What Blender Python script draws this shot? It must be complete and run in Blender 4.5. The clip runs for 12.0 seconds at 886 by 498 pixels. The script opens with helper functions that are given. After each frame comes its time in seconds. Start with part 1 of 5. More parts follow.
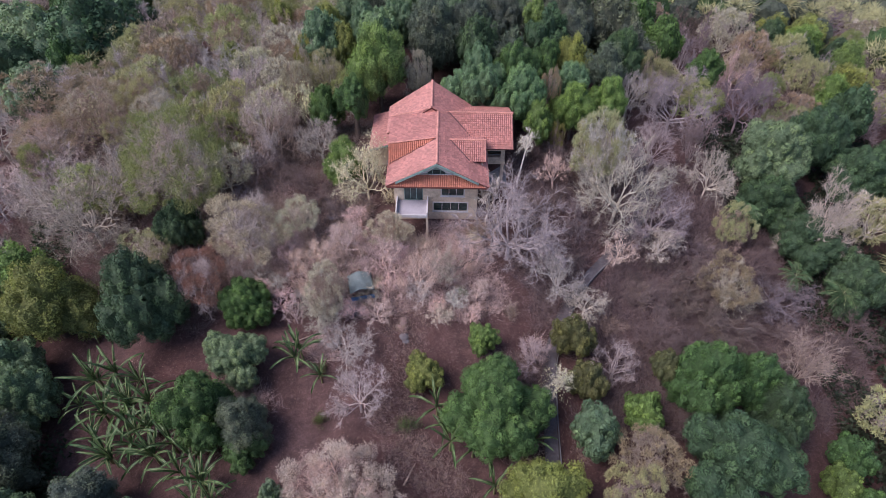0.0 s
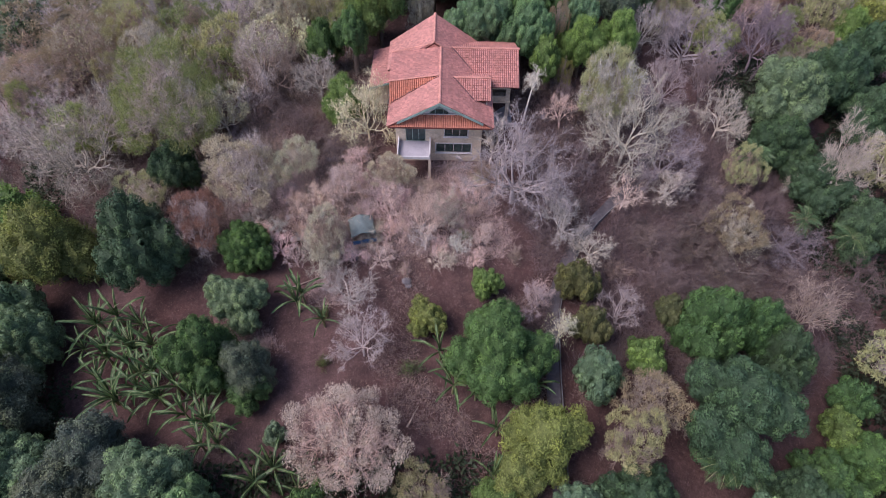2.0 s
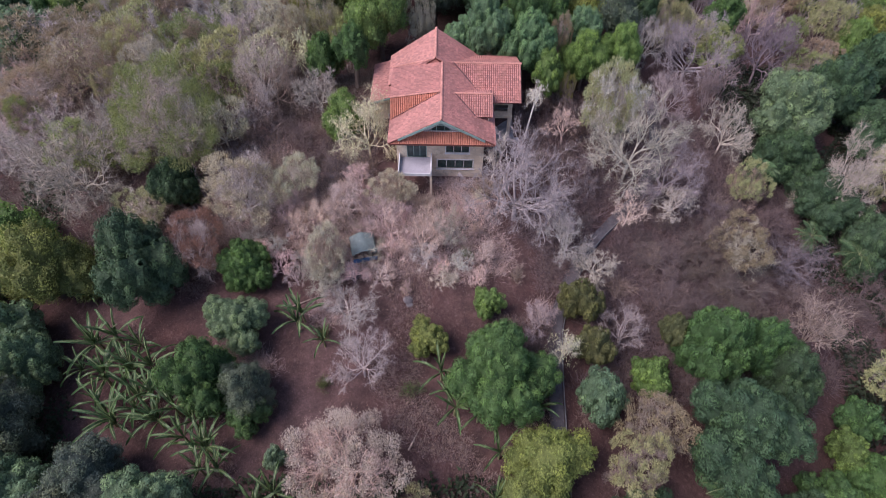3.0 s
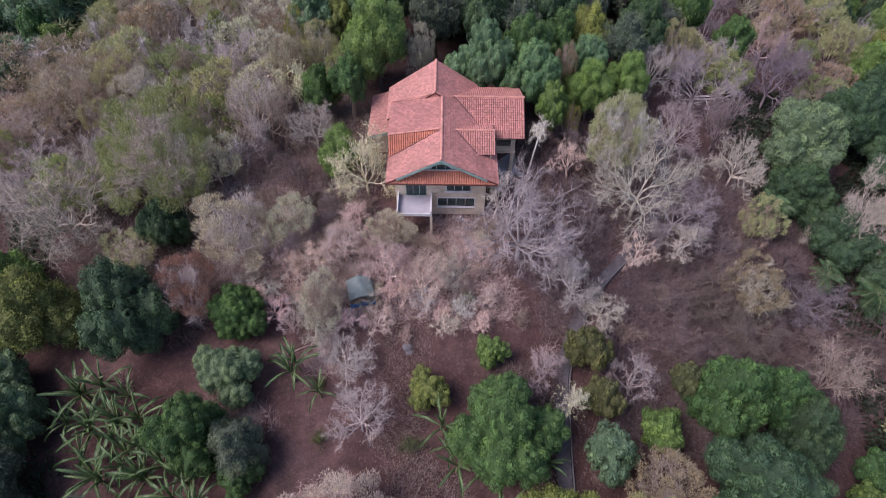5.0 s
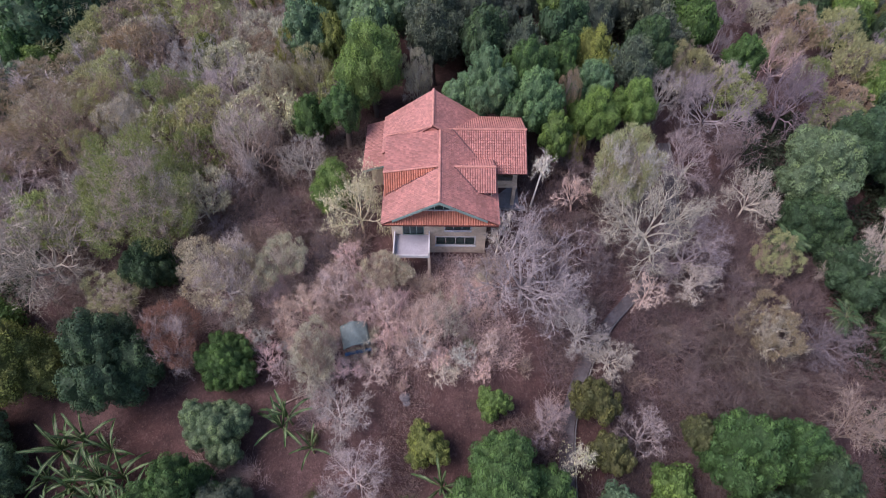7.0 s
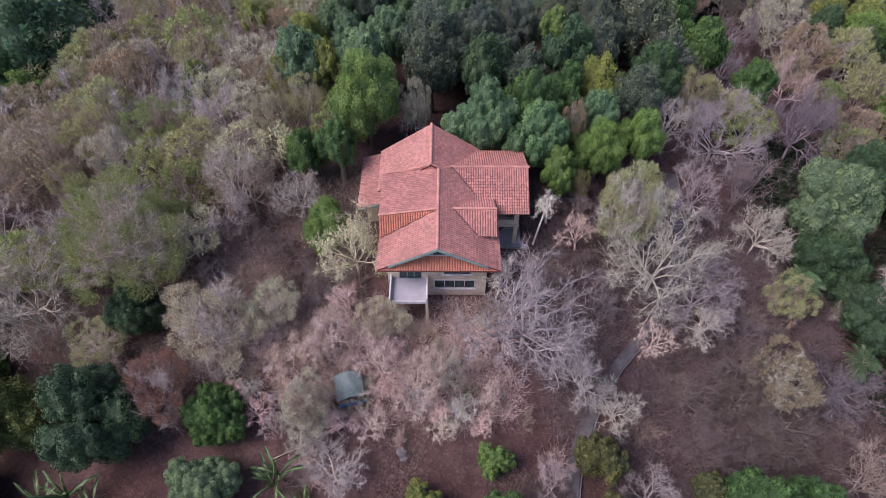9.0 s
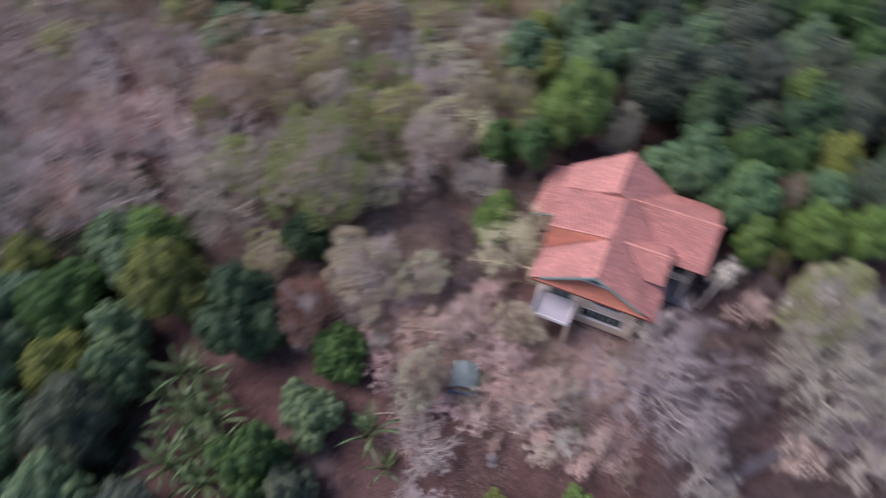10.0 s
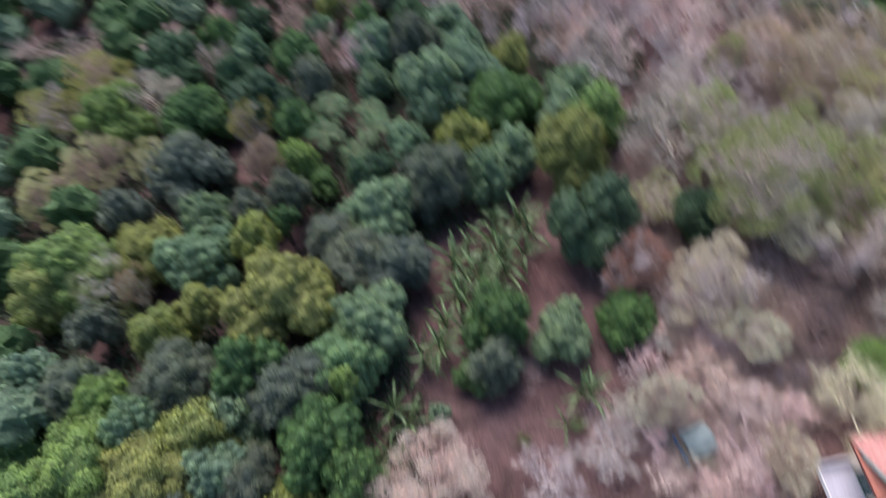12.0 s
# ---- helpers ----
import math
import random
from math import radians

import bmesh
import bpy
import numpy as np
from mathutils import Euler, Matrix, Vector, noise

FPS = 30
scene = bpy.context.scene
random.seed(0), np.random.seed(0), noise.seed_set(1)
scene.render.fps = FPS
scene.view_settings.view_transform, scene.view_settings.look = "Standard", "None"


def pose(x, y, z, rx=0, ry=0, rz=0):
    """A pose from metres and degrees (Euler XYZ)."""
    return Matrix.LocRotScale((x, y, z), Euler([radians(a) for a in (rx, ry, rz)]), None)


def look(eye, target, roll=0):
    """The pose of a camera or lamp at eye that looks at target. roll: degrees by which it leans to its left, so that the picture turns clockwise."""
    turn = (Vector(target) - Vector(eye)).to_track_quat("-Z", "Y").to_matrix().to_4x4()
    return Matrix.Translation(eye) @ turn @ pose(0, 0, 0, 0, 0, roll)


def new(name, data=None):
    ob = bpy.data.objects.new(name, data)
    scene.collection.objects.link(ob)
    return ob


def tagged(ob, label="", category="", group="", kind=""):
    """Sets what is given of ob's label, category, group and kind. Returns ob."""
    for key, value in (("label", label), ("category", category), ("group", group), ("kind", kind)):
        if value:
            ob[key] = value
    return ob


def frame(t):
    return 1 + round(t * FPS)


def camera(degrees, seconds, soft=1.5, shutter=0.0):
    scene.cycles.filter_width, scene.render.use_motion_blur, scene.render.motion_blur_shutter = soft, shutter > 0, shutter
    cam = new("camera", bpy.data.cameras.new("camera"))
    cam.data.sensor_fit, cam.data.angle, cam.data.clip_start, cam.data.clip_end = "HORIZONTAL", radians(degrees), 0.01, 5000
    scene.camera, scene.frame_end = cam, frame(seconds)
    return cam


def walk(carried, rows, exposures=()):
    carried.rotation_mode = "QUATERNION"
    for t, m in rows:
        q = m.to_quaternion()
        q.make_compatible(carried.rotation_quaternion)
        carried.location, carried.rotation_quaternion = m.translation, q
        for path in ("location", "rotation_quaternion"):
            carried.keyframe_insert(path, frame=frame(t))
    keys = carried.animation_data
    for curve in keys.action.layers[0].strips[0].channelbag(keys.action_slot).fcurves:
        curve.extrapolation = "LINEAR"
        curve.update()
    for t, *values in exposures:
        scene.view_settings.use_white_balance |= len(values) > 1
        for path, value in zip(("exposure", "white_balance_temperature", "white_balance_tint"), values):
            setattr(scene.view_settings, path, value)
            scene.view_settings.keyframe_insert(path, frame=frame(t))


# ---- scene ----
cam = camera(72.0, 12.0, soft=0.8, shutter=0.9)
EXPO = [(0, 0.52, 6250, 25), (9.3, 0.46, 6250, 25), (10.5, 0.60, 6250, 22), (11.4, 0.92, 6250, 18), (12, 1.10, 6200, 17)]
PATH = [
    (0, pose(0.648, -54.726, 52.464, 0, 0, -0.369) @ pose(0, 0, 0, 44.160) @ pose(0, 0, 0, 0, 0, 1.207)),
    (0.5, pose(0.601, -54.531, 52.167, 0, 0, -0.391) @ pose(0, 0, 0, 44.163) @ pose(0, 0, 0, 0, 0, 1.233)),
    (0.8, pose(0.560, -54.449, 51.983, 0, 0, -0.391) @ pose(0, 0, 0, 44.163) @ pose(0, 0, 0, 0, 0, 1.233)),
    (1, pose(0.533, -54.394, 51.861, 0, 0, -0.422) @ pose(0, 0, 0, 42.033) @ pose(0, 0, 0, 0, 0, 1.253)),
    (1.2, pose(0.506, -54.339, 51.738, 0, 0, -0.489) @ pose(0, 0, 0, 39.224) @ pose(0, 0, 0, 0, 0, 1.398)),
    (1.5, pose(0.465, -54.257, 51.555, 0, 0, -0.503) @ pose(0, 0, 0, 38.485) @ pose(0, 0, 0, 0, 0, 1.423)),
    (2, pose(0.363, -53.442, 51.829, 0, 0, -0.508) @ pose(0, 0, 0, 38.413) @ pose(0, 0, 0, 0, 0, 1.428)),
    (2.5, pose(0.398, -52.608, 52.062, 0, 0, -0.328) @ pose(0, 0, 0, 38.521) @ pose(0, 0, 0, 0, 0, 1.251)),
    (3, pose(0.331, -51.482, 52.462, 0, 0, -0.273) @ pose(0, 0, 0, 38.481) @ pose(0, 0, 0, 0, 0, 1.172)),
    (5, pose(0.397, -46.357, 52.992, 0, 0, 0.022) @ pose(0, 0, 0, 38.787) @ pose(0, 0, 0, 0, 0, 0.690)),
    (5.5, pose(0.409, -44.795, 53.225, 0, 0, 0.028) @ pose(0, 0, 0, 38.589) @ pose(0, 0, 0, 0, 0, 0.628)),
    (6, pose(0.473, -43.229, 53.406, 0, 0, 0.098) @ pose(0, 0, 0, 38.398) @ pose(0, 0, 0, 0, 0, 0.496)),
    (6.5, pose(0.514, -41.709, 53.580, 0, 0, 0.113) @ pose(0, 0, 0, 38.234) @ pose(0, 0, 0, 0, 0, 0.399)),
    (7, pose(0.563, -40.161, 53.764, 0, 0, 0.124) @ pose(0, 0, 0, 38.045) @ pose(0, 0, 0, 0, 0, 0.324)),
    (9, pose(0.811, -34.544, 54.559, 0, 0, 0.323) @ pose(0, 0, 0, 37.670) @ pose(0, 0, 0, 0, 0, 0.064)),
    (9.3, pose(0.585, -34.501, 54.595, 0, 0, 0.508) @ pose(0, 0, 0, 37.676) @ pose(0, 0, 0, 0, 0, 0.087)),
    (9.5, pose(0.359, -34.459, 54.630, 0, 0, 4.030) @ pose(0, 0, 0, 37.779) @ pose(0, 0, 0, 0, 0, 0.521)),
    (10, pose(0.301, -34.438, 54.433, 0, 0, 23.912) @ pose(0, 0, 0, 37.772) @ pose(0, 0, 0, 0, 0, 0.770)),
    (10.5, pose(0.235, -34.453, 54.154, 0, 0, 44.566) @ pose(0, 0, 0, 37.872) @ pose(0, 0, 0, 0, 0, 1.056)),
    (11, pose(0.458, -34.529, 54.455, 0, 0, 61.428) @ pose(0, 0, 0, 37.641) @ pose(0, 0, 0, 0, 0, 1.350)),
    (11.5, pose(0.653, -34.726, 54.636, 0, 0, 74.823) @ pose(0, 0, 0, 28.389) @ pose(0, 0, 0, 0, 0, 3.008)),
    (11.7, pose(0.662, -34.701, 54.675, 0, 0, 77.227) @ pose(0, 0, 0, 28.503) @ pose(0, 0, 0, 0, 0, 3.313)),
    (11.9, pose(0.668, -34.689, 54.690, 0, 0, 77.500) @ pose(0, 0, 0, 28.650) @ pose(0, 0, 0, 0, 0, 3.280)),
    (12, pose(0.675, -34.664, 54.732, 0, 0, 79.600) @ pose(0, 0, 0, 30.196) @ pose(0, 0, 0, 0, 0, 2.919)),
]
walk(cam, PATH, EXPO)

# ---- light ----
SUN_EL, SUN_AZ = radians(52), radians(252)
world = bpy.data.worlds.new("overcast_sky")
scene.world = world
world.use_nodes = True
wt = world.node_tree
sky = wt.nodes.new("ShaderNodeTexSky")
sky.sky_type, sky.sun_disc = "NISHITA", False
sky.sun_elevation, sky.sun_rotation = SUN_EL, SUN_AZ
sky.air_density, sky.dust_density, sky.ozone_density = 1.0, 1.2, 1.0
wt.links.new(sky.outputs[0], wt.nodes["Background"].inputs[0])
wt.nodes["Background"].inputs[1].default_value = 0.13
sun = new("sun", bpy.data.lights.new("sun", "SUN"))
sun.data.energy, sun.data.angle, sun.data.color = 2.35, radians(38), (1.0, 0.95, 0.90)
sun.matrix_basis = look((0, 0, 0), (-math.sin(SUN_AZ) * math.cos(SUN_EL), -math.cos(SUN_AZ) * math.cos(SUN_EL), -math.sin(SUN_EL)))


# ---- materials ----
def nodes_of(name):
    m = bpy.data.materials.new(name)
    m.use_nodes = True
    nt = m.node_tree
    return m, nt, nt.nodes["Principled BSDF"], nt.links.new


def noise_node(nt, scale, detail=4.0, rough=0.6, space="world"):
    n = nt.nodes.new("ShaderNodeTexNoise")
    n.inputs["Scale"].default_value, n.inputs["Detail"].default_value, n.inputs["Roughness"].default_value = scale, detail, rough
    src = nt.nodes.new("ShaderNodeNewGeometry") if space == "world" else nt.nodes.new("ShaderNodeTexCoord")
    nt.links.new(src.outputs["Position" if space == "world" else "Object"], n.inputs["Vector"])
    return n


def ramp(nt, source, stops):
    r = nt.nodes.new("ShaderNodeValToRGB")
    els = r.color_ramp.elements
    while len(els) < len(stops):
        els.new(0.5)
    for e, (p, c) in zip(els, stops):
        e.position, e.color = p, (*c, 1)
    nt.links.new(source, r.inputs[0])
    return r


def mixed(nt, kind, a, b, fac=1.0):
    m = nt.nodes.new("ShaderNodeMix")
    m.data_type, m.blend_type = "RGBA", kind
    for sock, val in ((m.inputs[0], fac), (m.inputs[6], a), (m.inputs[7], b)):
        if isinstance(val, bpy.types.NodeSocket):
            nt.links.new(val, sock)
        elif isinstance(val, (int, float)):
            sock.default_value = val
        else:
            sock.default_value = (*val, 1)
    return m.outputs[2]


def surface(name, base, rough=0.8, big=0.35, fine=9.0, dark=0.6, light=1.25, bump=0.3, stain=None, island=0.0, metal=0.0, space="world"):
    """A worn surface: base colour, broad and fine variation, relief, and stains of their own colour."""
    m, nt, p, link = nodes_of(name)
    n1, n2 = noise_node(nt, big, 5, 0.65, space), noise_node(nt, fine, 6, 0.7, space)
    c = mixed(nt, "MULTIPLY", base, ramp(nt, n1.outputs[0], [(0.3, (dark,) * 3), (0.7, (light,) * 3)]).outputs[0])
    c = mixed(nt, "MULTIPLY", c, ramp(nt, n2.outputs[0], [(0.25, (0.75,) * 3), (0.75, (1.2,) * 3)]).outputs[0])
    if island:
        g = nt.nodes.new("ShaderNodeNewGeometry")
        r = ramp(nt, g.outputs["Random Per Island"], [(0.0, (1 - island,) * 3), (1.0, (1 + island * 0.6,) * 3)])
        c = mixed(nt, "MULTIPLY", c, r.outputs[0])
    if stain:
        n3 = noise_node(nt, big * 2.3, 7, 0.75, space)
        c = mixed(nt, "MIX", c, stain, ramp(nt, n3.outputs[0], [(0.52, (0,) * 3), (0.72, (0.75,) * 3)]).outputs[0])
    link(c, p.inputs["Base Color"])
    p.inputs["Roughness"].default_value, p.inputs["Metallic"].default_value = rough, metal
    if bump:
        b = nt.nodes.new("ShaderNodeBump")
        b.inputs["Strength"].default_value, b.inputs["Distance"].default_value = bump, 0.05
        link(n2.outputs[0], b.inputs["Height"])
        link(b.outputs[0], p.inputs["Normal"])
    return m


def tinted(name, rough, spread, through_light, fine=2.0, tone=None, sheen=0.3, patch=(0.72, 1.25)):
    """A plant surface that takes its colour from the object, each leaf or twig a little different."""
    m, nt, p, link = nodes_of(name)
    oi, g = nt.nodes.new("ShaderNodeObjectInfo"), nt.nodes.new("ShaderNodeNewGeometry")
    c = mixed(nt, "MULTIPLY", oi.outputs["Color"], ramp(nt, g.outputs["Random Per Island"], [(0.0, (1 - spread,) * 3), (0.6, (1.0,) * 3), (1.0, (1 + spread * 1.3,) * 3)]).outputs[0])
    n = noise_node(nt, fine, 3, 0.6)
    c = mixed(nt, "MULTIPLY", c, ramp(nt, n.outputs[0], [(0.3, (patch[0], patch[0] * 1.05, patch[0] * 1.1)), (0.7, (patch[1], patch[1] * 0.96, patch[1] * 0.8))]).outputs[0])
    if tone:
        c = mixed(nt, "MULTIPLY", c, tone)
    link(c, p.inputs["Base Color"])
    p.inputs["Roughness"].default_value = rough
    p.inputs["Specular IOR Level"].default_value = sheen
    if through_light:
        t, mx = nt.nodes.new("ShaderNodeBsdfTranslucent"), nt.nodes.new("ShaderNodeMixShader")
        link(c, t.inputs[0])
        mx.inputs[0].default_value = through_light
        link(p.outputs[0], mx.inputs[1]), link(t.outputs[0], mx.inputs[2])
        link(mx.outputs[0], nt.nodes["Material Output"].inputs[0])
    return m


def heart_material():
    """Core of a crown in shallow relief: leaf colour darkened for shade between leaves."""
    m, nt, p, link = nodes_of("crown_core_shade")
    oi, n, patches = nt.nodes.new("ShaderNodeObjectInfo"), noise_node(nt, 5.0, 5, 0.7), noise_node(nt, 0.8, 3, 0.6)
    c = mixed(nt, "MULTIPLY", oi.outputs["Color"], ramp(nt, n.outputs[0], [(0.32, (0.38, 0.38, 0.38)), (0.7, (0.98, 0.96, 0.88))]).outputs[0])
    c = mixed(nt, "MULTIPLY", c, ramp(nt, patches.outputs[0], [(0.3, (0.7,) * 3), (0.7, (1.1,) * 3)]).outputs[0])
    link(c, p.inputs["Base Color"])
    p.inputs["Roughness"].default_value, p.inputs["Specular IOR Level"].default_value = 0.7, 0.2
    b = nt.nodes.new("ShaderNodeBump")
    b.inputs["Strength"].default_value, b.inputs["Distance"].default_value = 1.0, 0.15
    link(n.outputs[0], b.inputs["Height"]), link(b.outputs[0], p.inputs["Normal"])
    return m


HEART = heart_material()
LEAF = tinted("leaf", 0.55, 0.24, 0.14, fine=0.7, sheen=0.16, patch=(0.78, 1.2))
YOUNG_LEAF = tinted("young_leaf", 0.5, 0.22, 0.15, fine=0.7, sheen=0.16, patch=(0.85, 1.15), tone=(1.30, 1.27, 1.12))
DRY_LEAF = tinted("dry_leaf", 0.75, 0.22, 0.25, sheen=0.15)
BARK = tinted("bark", 0.9, 0.25, 0.0, fine=3.0, sheen=0.1)
BLADE = tinted("blade", 0.4, 0.3, 0.25)
MIDRIB = surface("midrib", (0.22, 0.26, 0.11), 0.6, bump=0)
TRUNK = surface("trunk_bark", (0.16, 0.12, 0.1), 0.95, 0.8, 14, bump=0.8, space="object")
ROOF_TILE = surface("terracotta_tile", (0.50, 0.218, 0.180), 0.65, 0.3, 3.0, 0.8, 1.14, 0.15, stain=(0.31, 0.15, 0.13), island=0.22)
# More orange tile for the steep cheek and the pent roof.
WARM_TILE = surface("orange_tile", (0.52, 0.19, 0.12), 0.65, 0.22, 3.0, 0.85, 1.12, 0.15, island=0.16)
ROOF_DECK = surface("roof_deck", (0.16, 0.05, 0.04), 0.9)
RIDGE = surface("ridge_tile", (0.60, 0.27, 0.21), 0.8, 0.9, 5, 0.68, 1.2, 0.3)
PLASTER_WALL = surface("cream_plaster", (0.68, 0.55, 0.42), 0.9, 0.5, 6, 0.75, 1.15, 0.2, stain=(0.36, 0.27, 0.19))
WHITE = surface("white_paint", (0.66, 0.63, 0.62), 0.7, 0.8, 8, 0.8, 1.1, 0.1)
GREEN_TRIM = surface("grey_green_paint", (0.26, 0.36, 0.32), 0.6, 0.9, 7, 0.8, 1.15, 0.1)
CONCRETE = surface("grey_concrete", (0.34, 0.32, 0.33), 0.9, 0.6, 7, 0.7, 1.2, 0.3, stain=(0.2, 0.18, 0.18))
FLOOR_GREY = surface("balcony_floor", (0.40, 0.37, 0.40), 0.8, 0.7, 8, 0.85, 1.12, 0.1)
ROAD = surface("path_concrete", (0.115, 0.102, 0.108), 0.95, 0.5, 5, 0.5, 1.4, 0.5, stain=(0.055, 0.038, 0.036))
KERB = surface("weathered_kerb", (0.20, 0.185, 0.19), 0.95, 0.6, 6, 0.5, 1.3, 0.4, stain=(0.07, 0.055, 0.05))
# Interior panels carry the shade of the rooms in a dark colour.
DARK_ROOM = surface("shaded_interior", (0.10, 0.09, 0.085), 0.95)
TARP = surface("faded_tarpaulin", (0.17, 0.215, 0.205), 0.6, 1.2, 6, 0.8, 1.2, 0.3)
BLUE = surface("blue_tarpaulin", (0.07, 0.18, 0.36), 0.55, 1.2, 6, 0.8, 1.2, 0.2)
GUTTER = surface("weathered_gutter", (0.16, 0.075, 0.07), 0.7, 1.5, 8)
METAL = surface("galvanised_tube", (0.4, 0.4, 0.4), 0.45, metal=0.8, bump=0.05)
STONE = surface("grey_stone", (0.14, 0.125, 0.13), 0.9, 1.5, 9, 0.6, 1.3, 0.6)


def glass_material():
    m, nt, p, link = nodes_of("window_glass")
    p.inputs["Base Color"].default_value = (0.03, 0.05, 0.05, 1)
    p.inputs["Roughness"].default_value = 0.08
    p.inputs["Specular IOR Level"].default_value = 0.6
    n = noise_node(nt, 1.5, 2)
    link(ramp(nt, n.outputs[0], [(0.3, (0.015, 0.03, 0.03)), (0.7, (0.05, 0.08, 0.075))]).outputs[0], p.inputs["Base Color"])
    return m


GLASS = glass_material()


def ground_material():
    m, nt, p, link = nodes_of("leaf_litter_soil")
    broad, mid, fine = noise_node(nt, 0.06, 4, 0.6), noise_node(nt, 0.55, 6, 0.7), noise_node(nt, 7.0, 6, 0.75)
    c = ramp(nt, broad.outputs[0], [(0.35, (0.085, 0.049, 0.047)), (0.65, (0.150, 0.098, 0.094))]).outputs[0]
    c = mixed(nt, "MULTIPLY", c, ramp(nt, mid.outputs[0], [(0.3, (0.6, 0.6, 0.62)), (0.7, (1.35, 1.25, 1.2))]).outputs[0])
    c = mixed(nt, "MULTIPLY", c, ramp(nt, fine.outputs[0], [(0.3, (0.55,) * 3), (0.72, (1.5, 1.45, 1.4))]).outputs[0])
    humus, twigs = noise_node(nt, 0.22, 5, 0.65), noise_node(nt, 2.2, 8, 0.8)
    c = mixed(nt, "MIX", c, (0.045, 0.030, 0.028), ramp(nt, humus.outputs[0], [(0.52, (0,) * 3), (0.68, (0.55,) * 3)]).outputs[0])
    c = mixed(nt, "MIX", c, (0.21, 0.145, 0.135), ramp(nt, twigs.outputs[0], [(0.54, (0,) * 3), (0.66, (0.6,) * 3)]).outputs[0])
    link(c, p.inputs["Base Color"])
    p.inputs["Roughness"].default_value = 0.95
    p.inputs["Specular IOR Level"].default_value = 0.15
    b = nt.nodes.new("ShaderNodeBump")
    b.inputs["Strength"].default_value, b.inputs["Distance"].default_value = 0.9, 0.12
    link(fine.outputs[0], b.inputs["Height"]), link(b.outputs[0], p.inputs["Normal"])
    return m


SOIL = ground_material()


# ---- small builders ----
def mesh_of(name, verts, faces, mats, index=None, smooth=False):
    me = bpy.data.meshes.new(name)
    me.from_pydata([tuple(v) for v in verts], [], [tuple(f) for f in faces])
    for m in mats:
        me.materials.append(m)
    if index is not None:
        me.polygons.foreach_set("material_index", np.asarray(index, dtype=np.int32))
    if smooth:
        me.polygons.foreach_set("use_smooth", np.ones(len(me.polygons), dtype=bool))
    me.update()
    return me


def part(name, bm, material, parent, label=""):
    me = bpy.data.meshes.new(name)
    bm.to_mesh(me)
    bm.free()
    me.materials.append(material)
    ob = new(name, me)
    ob.parent = parent
    return tagged(ob, label)


def piece(name, me, parent, m=None, label=""):
    ob = new(name, me)
    ob.parent = parent
    if m is not None:
        ob.matrix_basis = m
    return tagged(ob, label)


def empty(name, m, label, category, group=""):
    ob = new(name)
    ob.empty_display_size = 0.3
    ob.matrix_basis = m
    return tagged(ob, label, category, group)


def add_box(bm, x0, x1, y0, y1, z0, z1):
    made = bmesh.ops.create_cube(bm, size=1)
    bmesh.ops.scale(bm, vec=(x1 - x0, y1 - y0, z1 - z0), verts=made["verts"])
    bmesh.ops.translate(bm, vec=((x0 + x1) / 2, (y0 + y1) / 2, (z0 + z1) / 2), verts=made["verts"])
    return made["verts"]


def box(name, x0, x1, y0, y1, z0, z1, material, parent, label="", bevel=0.015):
    bm = bmesh.new()
    add_box(bm, x0, x1, y0, y1, z0, z1)
    if bevel:
        bmesh.ops.bevel(bm, geom=bm.edges[:], offset=bevel, segments=1, affect="EDGES")
    return part(name, bm, material, parent, label)


def prism(name, outline, thick, axis, material, parent, label=""):
    """A flat outline of 3D points, given thickness along an axis vector."""
    bm = bmesh.new()
    f = bm.faces.new([bm.verts.new(p) for p in outline])
    ext = bmesh.ops.extrude_face_region(bm, geom=[f])
    bmesh.ops.translate(bm, vec=Vector(axis) * thick, verts=[v for v in ext["geom"] if isinstance(v, bmesh.types.BMVert)])
    bmesh.ops.recalc_face_normals(bm, faces=bm.faces[:])
    return part(name, bm, material, parent, label)


def tubes(p0, p1, r0, r1, sides=3):
    """Tapered tubes, one for each row of p0 and p1, as vertices and faces."""
    d = p1 - p0
    d = d / np.maximum(np.linalg.norm(d, axis=1, keepdims=True), 1e-6)
    ref = np.where(np.abs(d[:, 2:3]) > 0.9, np.array([[1.0, 0, 0]]), np.array([[0, 0, 1.0]]))
    u = np.cross(d, ref)
    u /= np.linalg.norm(u, axis=1, keepdims=True)
    w = np.cross(d, u)
    vs = []
    for k in range(sides):
        a = 2 * math.pi * k / sides
        o = u * math.cos(a) + w * math.sin(a)
        vs += [p0 + o * r0[:, None], p1 + o * r1[:, None]]
    v = np.stack(vs, 1).reshape(-1, 3)
    base = np.arange(len(p0))[:, None] * (2 * sides)
    fs = [np.concatenate([base + 2 * k, base + (2 * k + 2) % (2 * sides), base + (2 * k + 3) % (2 * sides), base + 2 * k + 1], 1) for k in range(sides)]
    return v, np.concatenate(fs)


# ---- the lie of the land ----
LAND_Y = (-2000, -120, -60, -40, -25, -15, -9, -3, 1, 8, 16, 30, 60, 120, 2000)
LAND_Z = (-60, -16, -9.5, -7.2, -5.4, -3.5, -2.0, -0.6, 0.3, 1.4, 2.1, 2.5, 1.0, -6, -60)


def land(x, y):
    x, y = np.asarray(x, float), np.asarray(y, float)
    a = np.minimum(np.abs(x), 42)
    return np.interp(y, LAND_Y, LAND_Z) - np.where(x > 0, 0.0032, 0.0026) * a * a - np.maximum(np.abs(x) - 42, 0) * 0.12


